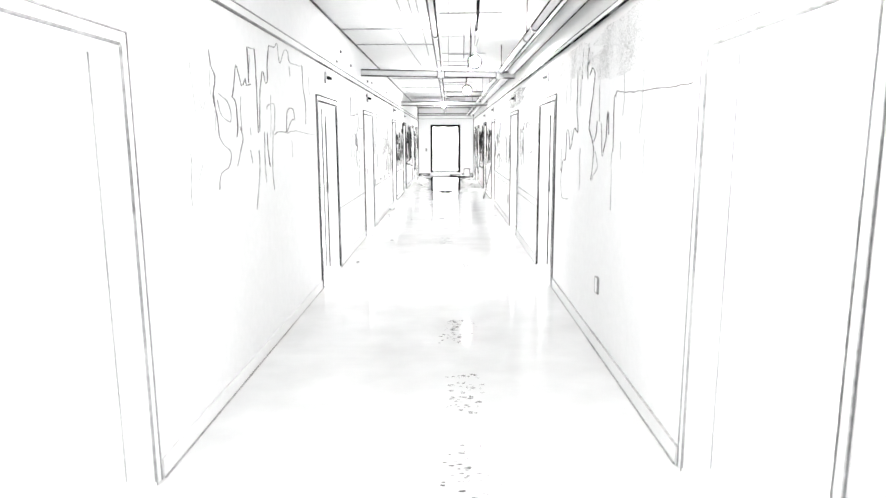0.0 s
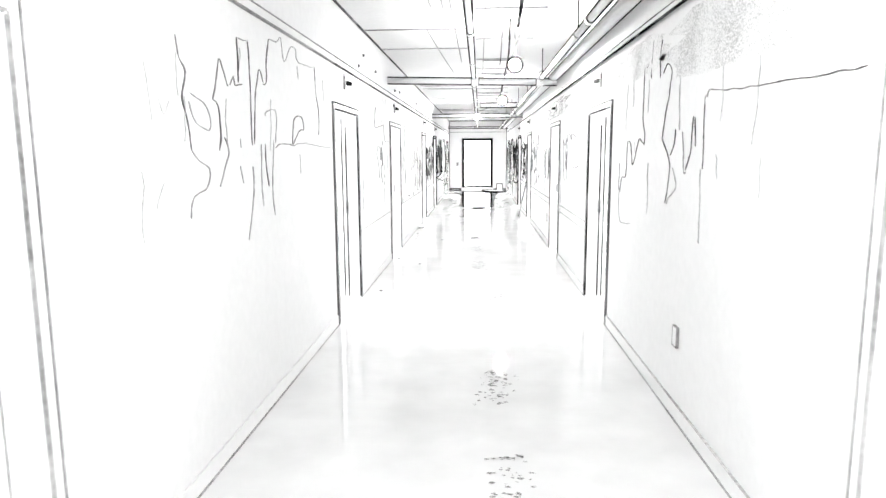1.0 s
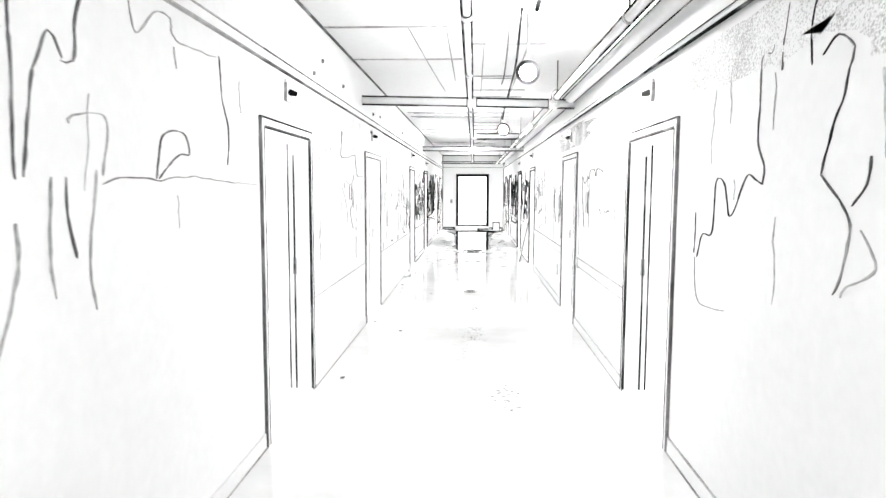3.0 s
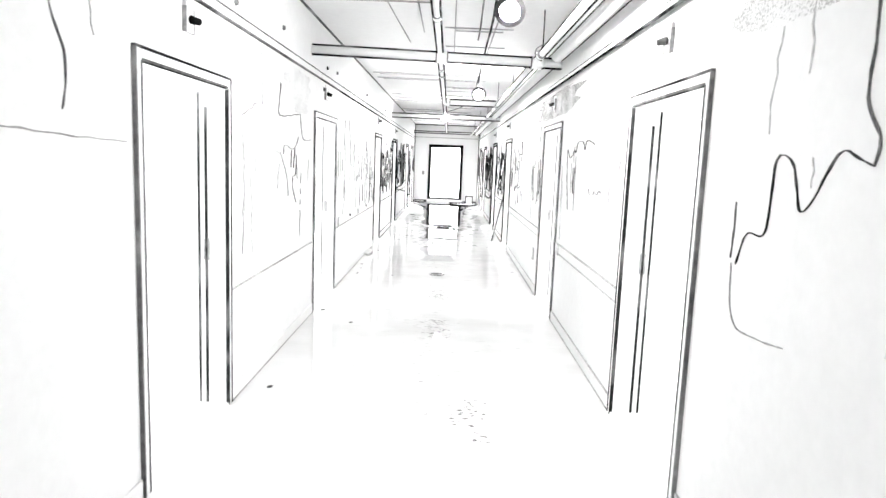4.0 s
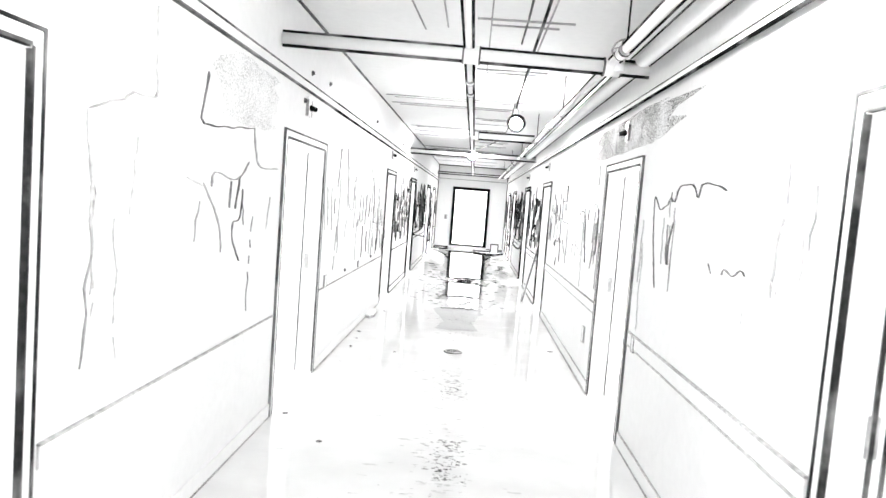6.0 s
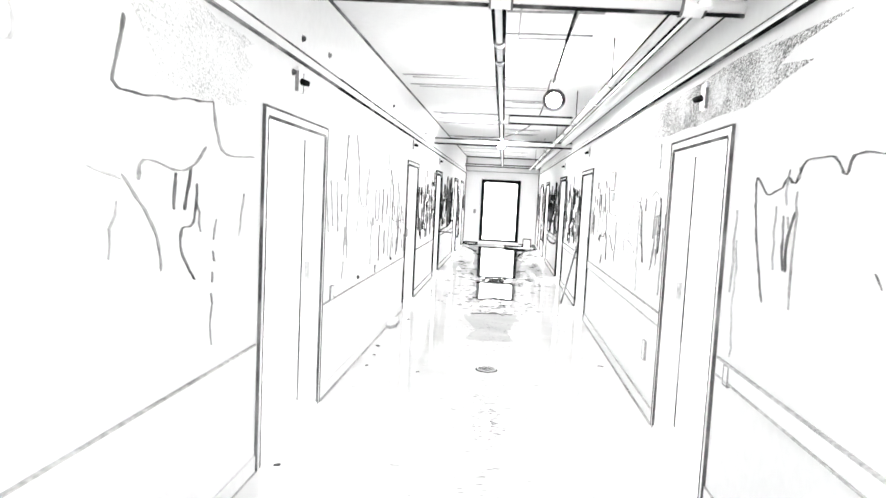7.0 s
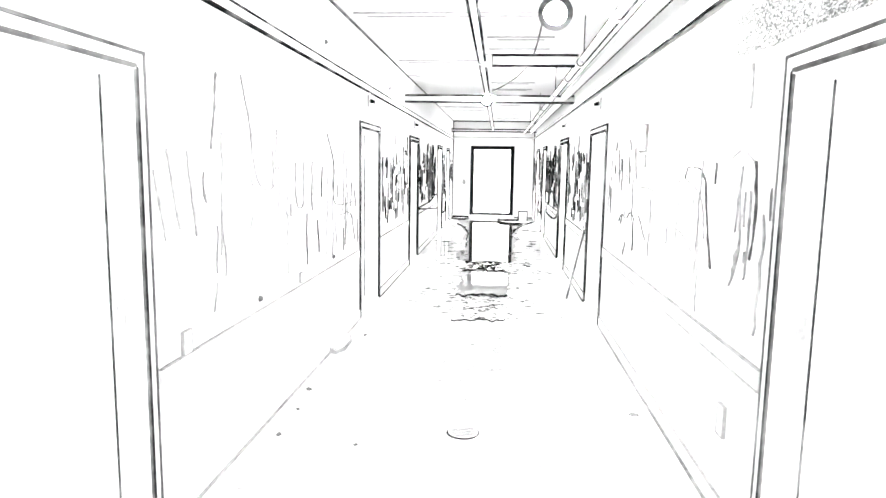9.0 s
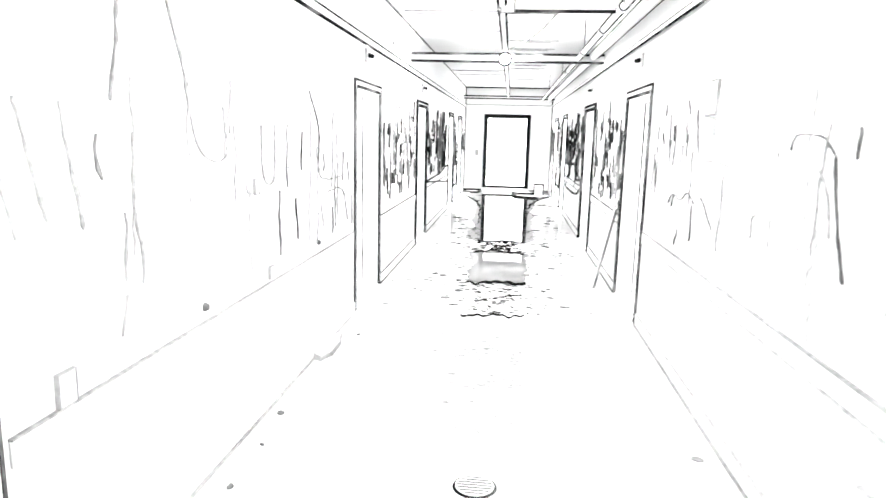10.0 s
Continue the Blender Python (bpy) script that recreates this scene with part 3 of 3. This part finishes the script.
cable("slack_cable", ((-0.55, 9.2, TOP), (-0.42, 10.0, 2.92), (-0.30, 11.0, 2.8)), 0.006, PALE, "thin pale wire hanging from the ceiling")

# leaning plank, and what lies by the end door
pl = base("leaning_plank", (1.2, 18.5, 0), "narrow pale plank leaning against the wall", "plank")
bm = bmesh.new()
box(bm, (-0.012, -0.05, 0), (0.012, 0.05, 0.92), 0.002)
bm.transform(pose(1.10, 18.5, 0.003, 0, 12, 0))
part("board", bm, PAINT, pl)
# outlines drawn along the plank's two long sides
for ya in (-0.062, 0.05):
    bm = one((-0.014, ya, 0), (0.014, ya + 0.012, 0.92))
    bm.transform(pose(1.10, 18.5, 0.003, 0, 12, 0))
    part("board_outline", bm, MID, pl)
cr = base("crate", (0.98, 30.25, 0), "small pale box with dark outlines on the floor", "box")
part("body", one((0.83, 30.15, 0.0), (1.08, 30.40, 0.30), 0.006), PAINT, cr)
# outlines drawn on the box's face towards the camera
for lo, hi in (((0.81, 0.0), (0.84, 0.32)), ((1.07, 0.0), (1.10, 0.32)), ((0.81, 0.29), (1.10, 0.325))):
    part("edge", one((lo[0], 30.12, lo[1]), (hi[0], 30.15, hi[1])), DARK, cr)


def slab(name, x, y, w, d, h, turn, mat, label, seed):
    """A broken board lying flat, with a ragged outline."""
    rg = random.Random(seed)
    bm = bmesh.new()
    n = 14
    ring = []
    for k in range(n):
        a = 2 * math.pi * k / n
        j = rg.uniform(0.75, 1.1)
        ring.append(bm.verts.new((math.cos(a) * w / 2 * j, math.sin(a) * d / 2 * j, 0.001)))
    top = bmesh.ops.extrude_face_region(bm, geom=[bm.faces.new(ring)])
    bmesh.ops.translate(bm, vec=(0, 0, h), verts=[v for v in top["geom"] if isinstance(v, bmesh.types.BMVert)])
    bmesh.ops.recalc_face_normals(bm, faces=bm.faces)
    bm.transform(pose(x, y, 0, 0, 0, turn))
    return tagged(part(name, bm, mat), label, "debris", "floor debris")


for k, (x, y, w, d, h, turn) in enumerate(((0.75, 29.3, 1.05, 0.42, 0.05, 4), (0.5, 30.3, 0.7, 0.35, 0.06, -6), (-1.0, 30.6, 0.5, 0.3, 0.03, 0))):
    board = base("broken_board", (x, y, 0), "pale broken board with a dark outline on the floor", "debris", "broken boards")
    # a larger dark slab under the pale face draws its outline
    for nm, grow, rise, m in (("dark_outline", 1.0, h, DARK), ("face", 0.82, h + 0.008, PLASTER)):
        piece = slab(nm, x, y, w * grow, d * grow, rise, turn, m, "", k + 1)
        for key in ("category", "group"):
            del piece[key]
        piece.parent = board
        piece.matrix_parent_inverse = board.matrix_basis.inverted()
for k, (x, y, w) in enumerate(((-0.82, 11.0, 0.04), (-1.2, 11.5, 0.05), (-1.12, 9.05, 0.05), (-1.15, 13.87, 0.05), (-1.2, 14.7, 0.06), (-1.16, 14.3, 0.03),
                               (1.16, 14.48, 0.07), (-0.64, 13.78, 0.03), (-1.1, 16.3, 0.05), (0.95, 22.0, 0.3), (-0.9, 20.5, 0.2), (0.8, 26, 0.4))):
    slab("paint_chip", x, y, w, w * 0.7, 0.006, 30 * k, MID if k < 9 else PALE, "small fallen chip of paint on the floor", 20 + k)
# loosened skirting plaster bulging out at the wall's foot
heap = base("fallen_plaster", (-1.22, 15.9, 0), "low mound of fallen plaster at the foot of the wall", "rubble")
# the larger lower slab draws the mound's outline
for w, d, h, m, nm in ((0.15, 0.66, 0.03, PALE, "pale_outline"), (0.125, 0.6, 0.045, PLASTER, "mound")):
    piece = slab(nm, -1.24, 15.9, w, d, h, 0, m, "", 60)
    for key in ("category", "group"):
        del piece[key]
    piece.parent = heap
    piece.matrix_parent_inverse = heap.matrix_basis.inverted()


# ---------------- peeling paint ----------------
def curl(y):
    """How far the paint stands off the wall: more towards the end of the corridor, to show in the camera's view."""
    return 0.004 if y < 7.5 else 0.007 if y < 11.5 else 0.009 if y < 17 else 0.018


def peel(side, a, b, w, mat, seed, wig=0.03):
    """A curled edge of paint on a wall from a to b, each (y, z): a ragged ribbon a few millimetres proud."""
    rg = random.Random(seed)
    x = side * HALF
    length = math.hypot(b[0] - a[0], b[1] - a[1])
    n = max(4, int(length / 0.05))
    nx, nz = -(b[1] - a[1]) / length, (b[0] - a[0]) / length
    off, verts, faces, lift = 0.0, [], [], curl(a[0])
    for k in range(n + 1):
        t = k / n
        off = 0.75 * off + rg.uniform(-wig, wig) * 0.6
        ww = w * rg.uniform(0.35, 1.3) * (0.3 if k in (0, n) else 1)
        y, z = a[0] + (b[0] - a[0]) * t + nx * off, a[1] + (b[1] - a[1]) * t + nz * off
        for s in (-1, 1):
            verts.append((x, y + nx * ww / 2 * s, z + nz * ww / 2 * s))
            verts.append((x - side * lift, y + nx * ww / 2 * s, z + nz * ww / 2 * s))
    for k in range(n):
        if 5 < n < 20 and rg.random() < 0.07:
            continue
        i = 4 * k
        faces += [(i + 1, i + 3, i + 7, i + 5), (i, i + 1, i + 5, i + 4), (i + 2, i + 6, i + 7, i + 3)]
    me = bpy.data.meshes.new("paint_edge")
    me.from_pydata(verts, [], faces)
    me.materials.append(mat)
    ob = new("paint_edge", me)
    ob.parent = walls[side]


def tear(side, mat, w, *path):
    """The curled edge of a torn sheet of paint along a path of (y, z): a ragged lip a few millimetres proud, broader
    where it runs upright to show at the camera's slant.
    """
    rg = random.Random(int(1000 * path[0][0]) + len(path))
    x = side * HALF
    spine = []
    ends = (path[0], *path, path[-1])
    for p0, p1, p2, p3 in zip(ends, ends[1:], ends[2:], ends[3:]):
        n = max(2, int(math.dist(p1, p2) / 0.025))
        for k in range(n):
            t = k / n
            spine.append([b + 0.5 * t * (c - a + t * (2 * a - 5 * b + 4 * c - d + t * (3 * (b - c) + d - a))) for a, b, c, d in zip(p0, p1, p2, p3)])
    spine.append(path[-1])
    verts, faces, m = [], [], len(spine)
    for k, (y, z) in enumerate(spine):
        p, q = spine[max(0, k - 1)], spine[min(m - 1, k + 1)]
        long = math.dist(p, q) or 1.0
        ny, nz = -(q[1] - p[1]) / long, (q[0] - p[0]) / long
        y += 0.010 * noise.noise((y * 9, z * 9, side))
        z += 0.008 * noise.noise((y * 9, z * 9, side + 5))
        ww = 0.5 * w * rg.uniform(0.5, 1.25) * (0.4 if k in (0, m - 1) else 1.0)
        lift = curl(y) * rg.uniform(0.6, 1.4)
        for s in (-1, 1):
            yy, zz = y + ny * ww * s * 2.0, z + nz * ww * s
            verts += [(x, yy, zz), (x - side * lift, yy, zz)]
    for k in range(m - 1):
        i = 4 * k
        faces += [(i + 1, i + 3, i + 7, i + 5), (i, i + 1, i + 5, i + 4), (i + 2, i + 6, i + 7, i + 3)]
    me = bpy.data.meshes.new("paint_edge")
    me.from_pydata(verts, [], faces)
    me.materials.append(mat)
    new("paint_edge", me).parent = walls[side]


# torn edge near the first doors
tear(-1, MID, 0.006, (4.31, 2.20), (4.33, 2.10), (4.39, 2.04), (4.34, 1.92), (4.38, 1.83), (4.41, 1.68))
tear(-1, PALE, 0.006, (4.41, 1.68), (4.48, 1.63), (4.61, 1.58), (4.56, 1.49), (4.40, 1.45), (4.36, 1.35))
tear(-1, PALE, 0.006, (4.42, 1.95), (4.58, 1.91), (4.65, 1.83), (4.62, 1.78), (4.47, 1.82), (4.41, 1.91))
tear(-1, MID, 0.006, (4.69, 1.94), (4.75, 2.05), (4.81, 2.16), (4.85, 2.12), (4.91, 2.03))
tear(-1, MID, 0.006, (4.69, 1.94), (4.76, 1.91), (4.78, 1.79), (4.75, 1.68))
tear(-1, PALE, 0.006, (4.82, 1.75), (4.88, 1.67), (4.82, 1.59), (4.73, 1.49))
# hanging strips between the first and second doors
tear(-1, MID, 0.006, (4.94, 2.04), (5.00, 2.09), (5.02, 2.04), (5.14, 2.06))
tear(-1, MID, 0.006, (5.08, 2.31), (5.08, 2.18), (5.08, 2.06))
tear(-1, PALE, 0.006, (5.08, 2.31), (5.23, 2.32))
tear(-1, MID, 0.006, (5.25, 2.32), (5.27, 2.14), (5.26, 1.91), (5.26, 1.71))
tear(-1, MID, 0.006, (5.30, 1.72), (5.33, 1.91), (5.36, 2.05))
tear(-1, MID, 0.006, (5.36, 2.05), (5.45, 2.18), (5.51, 2.11))
tear(-1, MID, 0.006, (5.50, 2.10), (5.57, 2.11), (5.59, 2.25), (5.65, 2.40))
tear(-1, PALE, 0.006, (5.65, 2.40), (5.83, 2.41), (5.92, 2.45), (5.99, 2.30), (6.15, 2.42), (6.29, 2.43), (6.34, 2.35), (6.80, 2.36))
tear(-1, MID, 0.006, (6.84, 2.37), (6.87, 2.16), (6.95, 2.00), (6.92, 1.81))
tear(-1, PALE, 0.006, (6.32, 2.31), (6.34, 2.22))
# lower ends of the strips
tear(-1, MID, 0.006, (5.71, 1.70), (5.88, 1.73), (6.17, 1.72))
tear(-1, PALE, 0.006, (6.17, 1.72), (6.49, 1.74), (6.95, 1.72), (7.40, 1.71))
tear(-1, MID, 0.006, (6.12, 1.73), (6.18, 1.91), (6.38, 1.94), (6.45, 1.85), (6.34, 1.84), (6.14, 1.73))
tear(-1, PALE, 0.006, (5.72, 1.73), (5.75, 1.94), (5.55, 1.93), (5.53, 1.90))
tear(-1, MID, 0.006, (5.50, 1.72), (5.50, 1.60), (5.54, 1.45))
tear(-1, PALE, 0.006, (5.42, 1.72), (5.40, 1.46), (5.42, 1.33))
tear(-1, PALE, 0.006, (5.68, 1.75), (5.62, 1.45), (5.64, 1.25))
tear(-1, PALE, 0.006, (5.25, 1.58), (5.24, 1.40), (5.12, 1.15))
tear(-1, PALE, 0.006, (5.04, 1.59), (5.08, 1.49))
tear(-1, FAINT, 0.006, (5.06, 1.75), (5.07, 1.70))
tear(-1, FAINT, 0.006, (4.11, 1.90), (4.16, 1.83), (4.21, 1.90))
# tall tongue on the east wall
tear(1, DUSK, 0.006, (6.17, 2.44), (6.19, 2.33), (6.21, 2.18))
tear(1, DUSK, 0.006, (5.95, 2.41), (5.98, 2.30), (5.97, 2.16))
tear(1, DUSK, 0.006, (5.89, 2.18), (5.79, 2.23), (5.69, 2.17), (5.71, 2.10))
tear(1, DUSK, 0.006, (6.28, 2.31), (6.30, 2.27), (6.40, 2.27), (6.40, 2.07), (6.41, 1.91), (6.33, 1.80), (6.34, 1.71))
tear(1, DUSK, 0.006, (5.71, 2.10), (5.74, 2.00), (5.80, 1.90), (5.86, 1.75))
tear(1, MID, 0.006, (5.86, 1.75), (5.71, 1.64), (5.65, 1.55), (5.70, 1.38), (5.74, 1.32))
tear(1, MID, 0.006, (5.56, 1.80), (5.57, 1.71), (5.65, 1.64))
tear(1, PALE, 0.006, (5.59, 1.56), (5.50, 1.44), (5.66, 1.36), (5.69, 1.32))
tear(1, DUSK, 0.006, (6.34, 1.71), (6.49, 1.76), (6.57, 1.68), (6.69, 1.56), (6.77, 1.72), (6.89, 1.73), (6.92, 1.47), (7.07, 1.44), (7.14, 1.31))
# drips and the bare field beside the tongue
tear(1, MID, 0.006, (7.18, 1.56), (7.19, 1.33))
tear(1, PALE, 0.006, (7.18, 1.31), (7.10, 1.07), (6.71, 1.08))
tear(1, MID, 0.006, (5.22, 1.86), (5.23, 1.80), (5.25, 1.65), (5.33, 1.55))
tear(1, MID, 0.006, (5.19, 1.85), (5.16, 1.69))
tear(1, PALE, 0.006, (5.42, 1.78), (5.38, 1.65), (5.36, 1.53), (5.32, 1.54))
tear(1, FAINT, 0.006, (5.52, 2.07), (5.48, 1.79))
tear(1, MID, 0.006, (5.00, 1.96), (5.04, 1.95), (5.04, 1.84), (5.03, 1.72))
tear(1, MID, 0.006, (5.03, 1.72), (5.03, 1.56))
tear(1, FAINT, 0.006, (5.06, 1.56), (5.03, 1.15))
tear(1, MID, 0.006, (5.00, 1.95), (4.98, 1.99), (4.82, 1.97), (4.43, 1.95))
tear(1, MID, 0.006, (4.43, 1.95), (4.05, 1.94), (3.75, 1.93), (3.52, 1.93))
tear(1, FAINT, 0.006, (3.52, 1.93), (3.55, 2.08))
# west wall between the second and third doors
tear(-1, MID, 0.008, (10.02, 2.27), (10.01, 2.17), (9.97, 2.08))
tear(-1, MID, 0.008, (9.97, 2.08), (9.99, 2.00), (10.35, 2.02), (10.75, 2.06))
tear(-1, PALE, 0.008, (10.75, 2.06), (10.80, 1.93), (10.89, 1.83), (11.26, 1.83))
tear(-1, PALE, 0.008, (9.49, 2.13), (9.48, 2.05), (9.30, 2.04), (9.24, 2.00), (9.14, 1.98), (8.99, 1.93))
tear(-1, FAINT, 0.008, (8.99, 1.93), (9.02, 1.77), (9.05, 1.60))
tear(-1, PALE, 0.008, (10.13, 1.68), (10.17, 1.76), (10.41, 1.73), (10.58, 1.76), (10.69, 1.85))
tear(-1, MID, 0.008, (10.41, 1.72), (10.40, 1.56))
tear(-1, MID, 0.008, (10.55, 1.75), (10.49, 1.56))
tear(-1, MID, 0.008, (10.61, 1.68), (10.58, 1.50), (10.47, 1.48), (10.48, 1.37), (10.60, 1.24))
tear(-1, PALE, 0.008, (10.02, 1.70), (10.18, 1.56), (10.27, 1.45), (10.31, 1.31))
tear(-1, FAINT, 0.008, (9.48, 2.43), (9.49, 2.13))
tear(-1, FAINT, 0.008, (9.82, 1.72), (10.02, 1.68))
# east wall between the second and third doors
tear(1, MID, 0.006, (10.93, 1.25), (11.07, 1.58), (11.11, 1.83), (10.98, 1.76), (10.81, 1.78))
tear(1, MID, 0.006, (10.81, 1.78), (10.76, 1.83), (10.68, 1.80), (10.60, 1.89), (10.37, 1.89), (10.28, 1.82), (10.23, 1.89), (10.06, 1.89), (9.88, 1.85))
tear(1, MID, 0.006, (10.66, 1.68), (10.71, 1.54), (10.71, 1.42))
tear(1, MID, 0.006, (10.77, 1.66), (10.74, 1.42))
tear(1, MID, 0.006, (10.03, 1.49), (9.98, 1.44))
tear(1, MID, 0.006, (9.84, 1.45), (9.82, 1.48), (9.71, 1.46), (9.63, 1.49), (9.58, 1.47))
tear(1, FAINT, 0.006, (9.58, 1.49), (9.47, 1.51), (9.33, 1.49), (9.27, 1.43))
tear(1, FAINT, 0.006, (9.31, 1.80), (9.23, 1.56))
# west wall between the third and fourth doors
tear(-1, PALE, 0.007, (13.43, 2.16), (13.40, 1.96), (13.35, 1.76))
tear(-1, PALE, 0.007, (13.76, 2.19), (13.88, 1.93), (13.95, 1.67), (14.07, 1.54), (14.28, 1.54), (14.26, 1.78))
tear(-1, FAINT, 0.007, (14.29, 1.78), (14.33, 1.87), (15.39, 1.91), (15.51, 2.18))
tear(-1, MID, 0.007, (15.65, 1.95), (15.88, 1.68), (15.92, 1.34), (16.72, 1.31))
tear(-1, PALE, 0.007, (14.75, 1.70), (14.78, 1.40), (14.94, 1.39), (14.97, 1.71))
tear(-1, PALE, 0.007, (14.54, 1.39), (14.55, 1.33), (14.73, 1.32))
tear(-1, MID, 0.007, (16.09, 1.21), (16.55, 1.19), (16.73, 0.91))
tear(-1, FAINT, 0.007, (12.89, 1.75), (12.99, 1.38))
tear(-1, FAINT, 0.007, (13.08, 1.75), (13.16, 1.33))
tear(-1, FAINT, 0.007, (12.77, 1.66), (12.86, 1.34))
# east wall between the third and fourth doors
tear(1, MID, 0.007, (16.18, 1.20), (16.07, 1.28), (15.83, 1.26), (15.68, 1.32), (15.49, 1.27))
tear(1, MID, 0.007, (15.35, 1.32), (15.08, 1.15))
tear(1, PALE, 0.007, (14.89, 1.38), (14.92, 1.19), (14.59, 1.22))
tear(1, PALE, 0.007, (14.46, 1.20), (14.44, 1.32), (14.09, 1.30), (13.90, 1.22))
tear(1, MID, 0.007, (14.10, 1.64), (14.07, 1.70), (13.84, 1.70), (13.70, 1.63))
tear(1, PALE, 0.007, (14.10, 1.64), (13.78, 1.54), (13.68, 1.32))
tear(1, MID, 0.007, (13.70, 1.63), (13.65, 1.44), (13.54, 1.18))
tear(1, MID, 0.007, (13.55, 1.73), (13.55, 1.62))
tear(1, PALE, 0.007, (13.20, 1.63), (13.16, 1.33), (13.26, 1.14))
tear(1, PALE, 0.007, (13.06, 1.61), (13.06, 1.43), (13.08, 1.20))
tear(1, MID, 0.007, (13.03, 1.74), (12.99, 1.52), (13.03, 1.30))
tear(1, MID, 0.007, (12.84, 1.63), (12.84, 1.49))
tear(1, FAINT, 0.007, (13.36, 1.74), (13.21, 1.79), (13.06, 1.74))
tear(1, FAINT, 0.007, (13.14, 2.17), (13.14, 1.97))
tear(1, MID, 0.007, (15.59, 1.87), (15.46, 1.58), (15.07, 1.55), (14.88, 1.53))

# faint hairline strokes beside the larger curls
rng = random.Random(31)
for side in (-1, 1):
    for k in range(10):
        y, z = rng.uniform(3.9, 7.2), rng.uniform(1.5, 2.3)
        peel(side, (y, z), (y + rng.uniform(-0.05, 0.05), z - rng.uniform(0.08, 0.4)), rng.uniform(0.003, 0.009), FAINT, rng.randrange(9999), 0.03)

# the far walls, where the paint hangs in long strips, widened with distance for the camera's view
rng = random.Random(9)
for side in (-1, 1):
    for y0, y1 in wall_runs(side, 8.7, FAR - 0.15, 0.08):
        if y0 < 12.6:
            count, lo, hi = 9, 1.1, 1.95
        elif y0 < 17:
            count, lo, hi = 20, 1.0, 2.0
        else:
            count, lo, hi = int(9 * (y1 - y0)), 0.95, 2.15
        for k in range(count):
            y = rng.uniform(y0 + 0.05, y1 - 0.05)
            z1 = rng.uniform(lo + 0.3, hi)
            z0 = max(0.9, z1 - rng.uniform(0.12, 0.75))
            m = rng.choice((FAINT, PALE, PALE) if y0 < 12 else (FAINT, FAINT, PALE) if y < 14.6 else (PALE, MID) if y0 < 17 else (PALE, MID, DUSK) if y < 20.7 else (MID, DUSK, DARK))
            peel(side, (y, z1), (y + rng.uniform(-0.05, 0.05), z0), (0.013 if y0 < 17 else 0.0045 * (y - 6) if y < 22 else 0.009 * (y - 6)) * rng.uniform(0.5, 1.5), m, rng.randrange(9999), 0.03)


# short flakes where the paint has come off in small curls
rng = random.Random(21)
for side in (-1, 1):
    for y0, y1, count in ((15.2, 16.9, 10), (18.5, 20.6, 22), (22.4, 25.4, 26)):
        for k in range(count):
            y, z = rng.uniform(y0, y1), rng.uniform(1.05, 1.95)
            m = rng.choice((PALE, MID) if y0 < 12 else (PALE, MID, DUSK) if y0 < 17 else (DUSK, DARK))
            peel(side, (y, z), (y + rng.uniform(-0.07, 0.07), z - rng.uniform(0.05, 0.3)), rng.uniform(0.008, 0.022) * (1 if y0 < 17 else 2 if y0 < 22 else 4), m, rng.randrange(9999), 0.025)


# dark outlines painted round patches of light low on the far walls
for side, y0, y1, z0, z1 in ((1, 27.2, 28.1, 0.45, 0.9), (-1, 27.5, 28.3, 0.4, 0.95)):
    peel(side, (y0, z0), (y1, z0), 0.05, DARK, int(y0 * 10))
    peel(side, (y0, z0), (y0, z1), 0.18, DARK, int(y0 * 11))
    peel(side, (y1, z0), (y1, z1), 0.18, DARK, int(y0 * 12))


# two more light patches, their outlines painted dark on the walls
tear(1, DARK, 0.035, (25.2, 0.66), (24.7, 0.95), (23.8, 1.18), (22.7, 1.0), (22.3, 0.84), (23.2, 0.66), (25.2, 0.64))
tear(-1, DARK, 0.025, (22.2, 0.88), (24.2, 0.90), (25.8, 0.98), (25.8, 0.66), (24.2, 0.74), (22.2, 0.86))


# bare pitted plaster above the doors
def bare(side, y0, y1, z0, z1, seed, mat):
    rg = random.Random(seed)
    x = side * HALF
    n = 26
    verts = [(x - side * 0.003, (y0 + y1) / 2 + (y1 - y0) / 2 * math.cos(2 * math.pi * k / n) * rg.uniform(0.6, 1.15),
              (z0 + z1) / 2 + (z1 - z0) / 2 * max(-1, min(1, 1.3 * math.sin(2 * math.pi * k / n))) * rg.uniform(0.85, 1.0)) for k in range(n)]
    me = bpy.data.meshes.new("bare_patch")
    me.from_pydata(verts, [], [tuple(range(n))])
    me.materials.append(mat)
    ob = new("bare_patch", me)
    ob.parent = walls[side]


bare(1, 10.3, 13.7, 2.2, 2.5, 1, POCKED)
bare(1, 3.4, 5.9, 2.08, 2.5, 2, PITTED)
bare(1, 5.8, 7.5, 2.2, 2.5, 3, PITTED)
bare(-1, 10.1, 11.35, 2.05, 2.47, 4, PITTED)
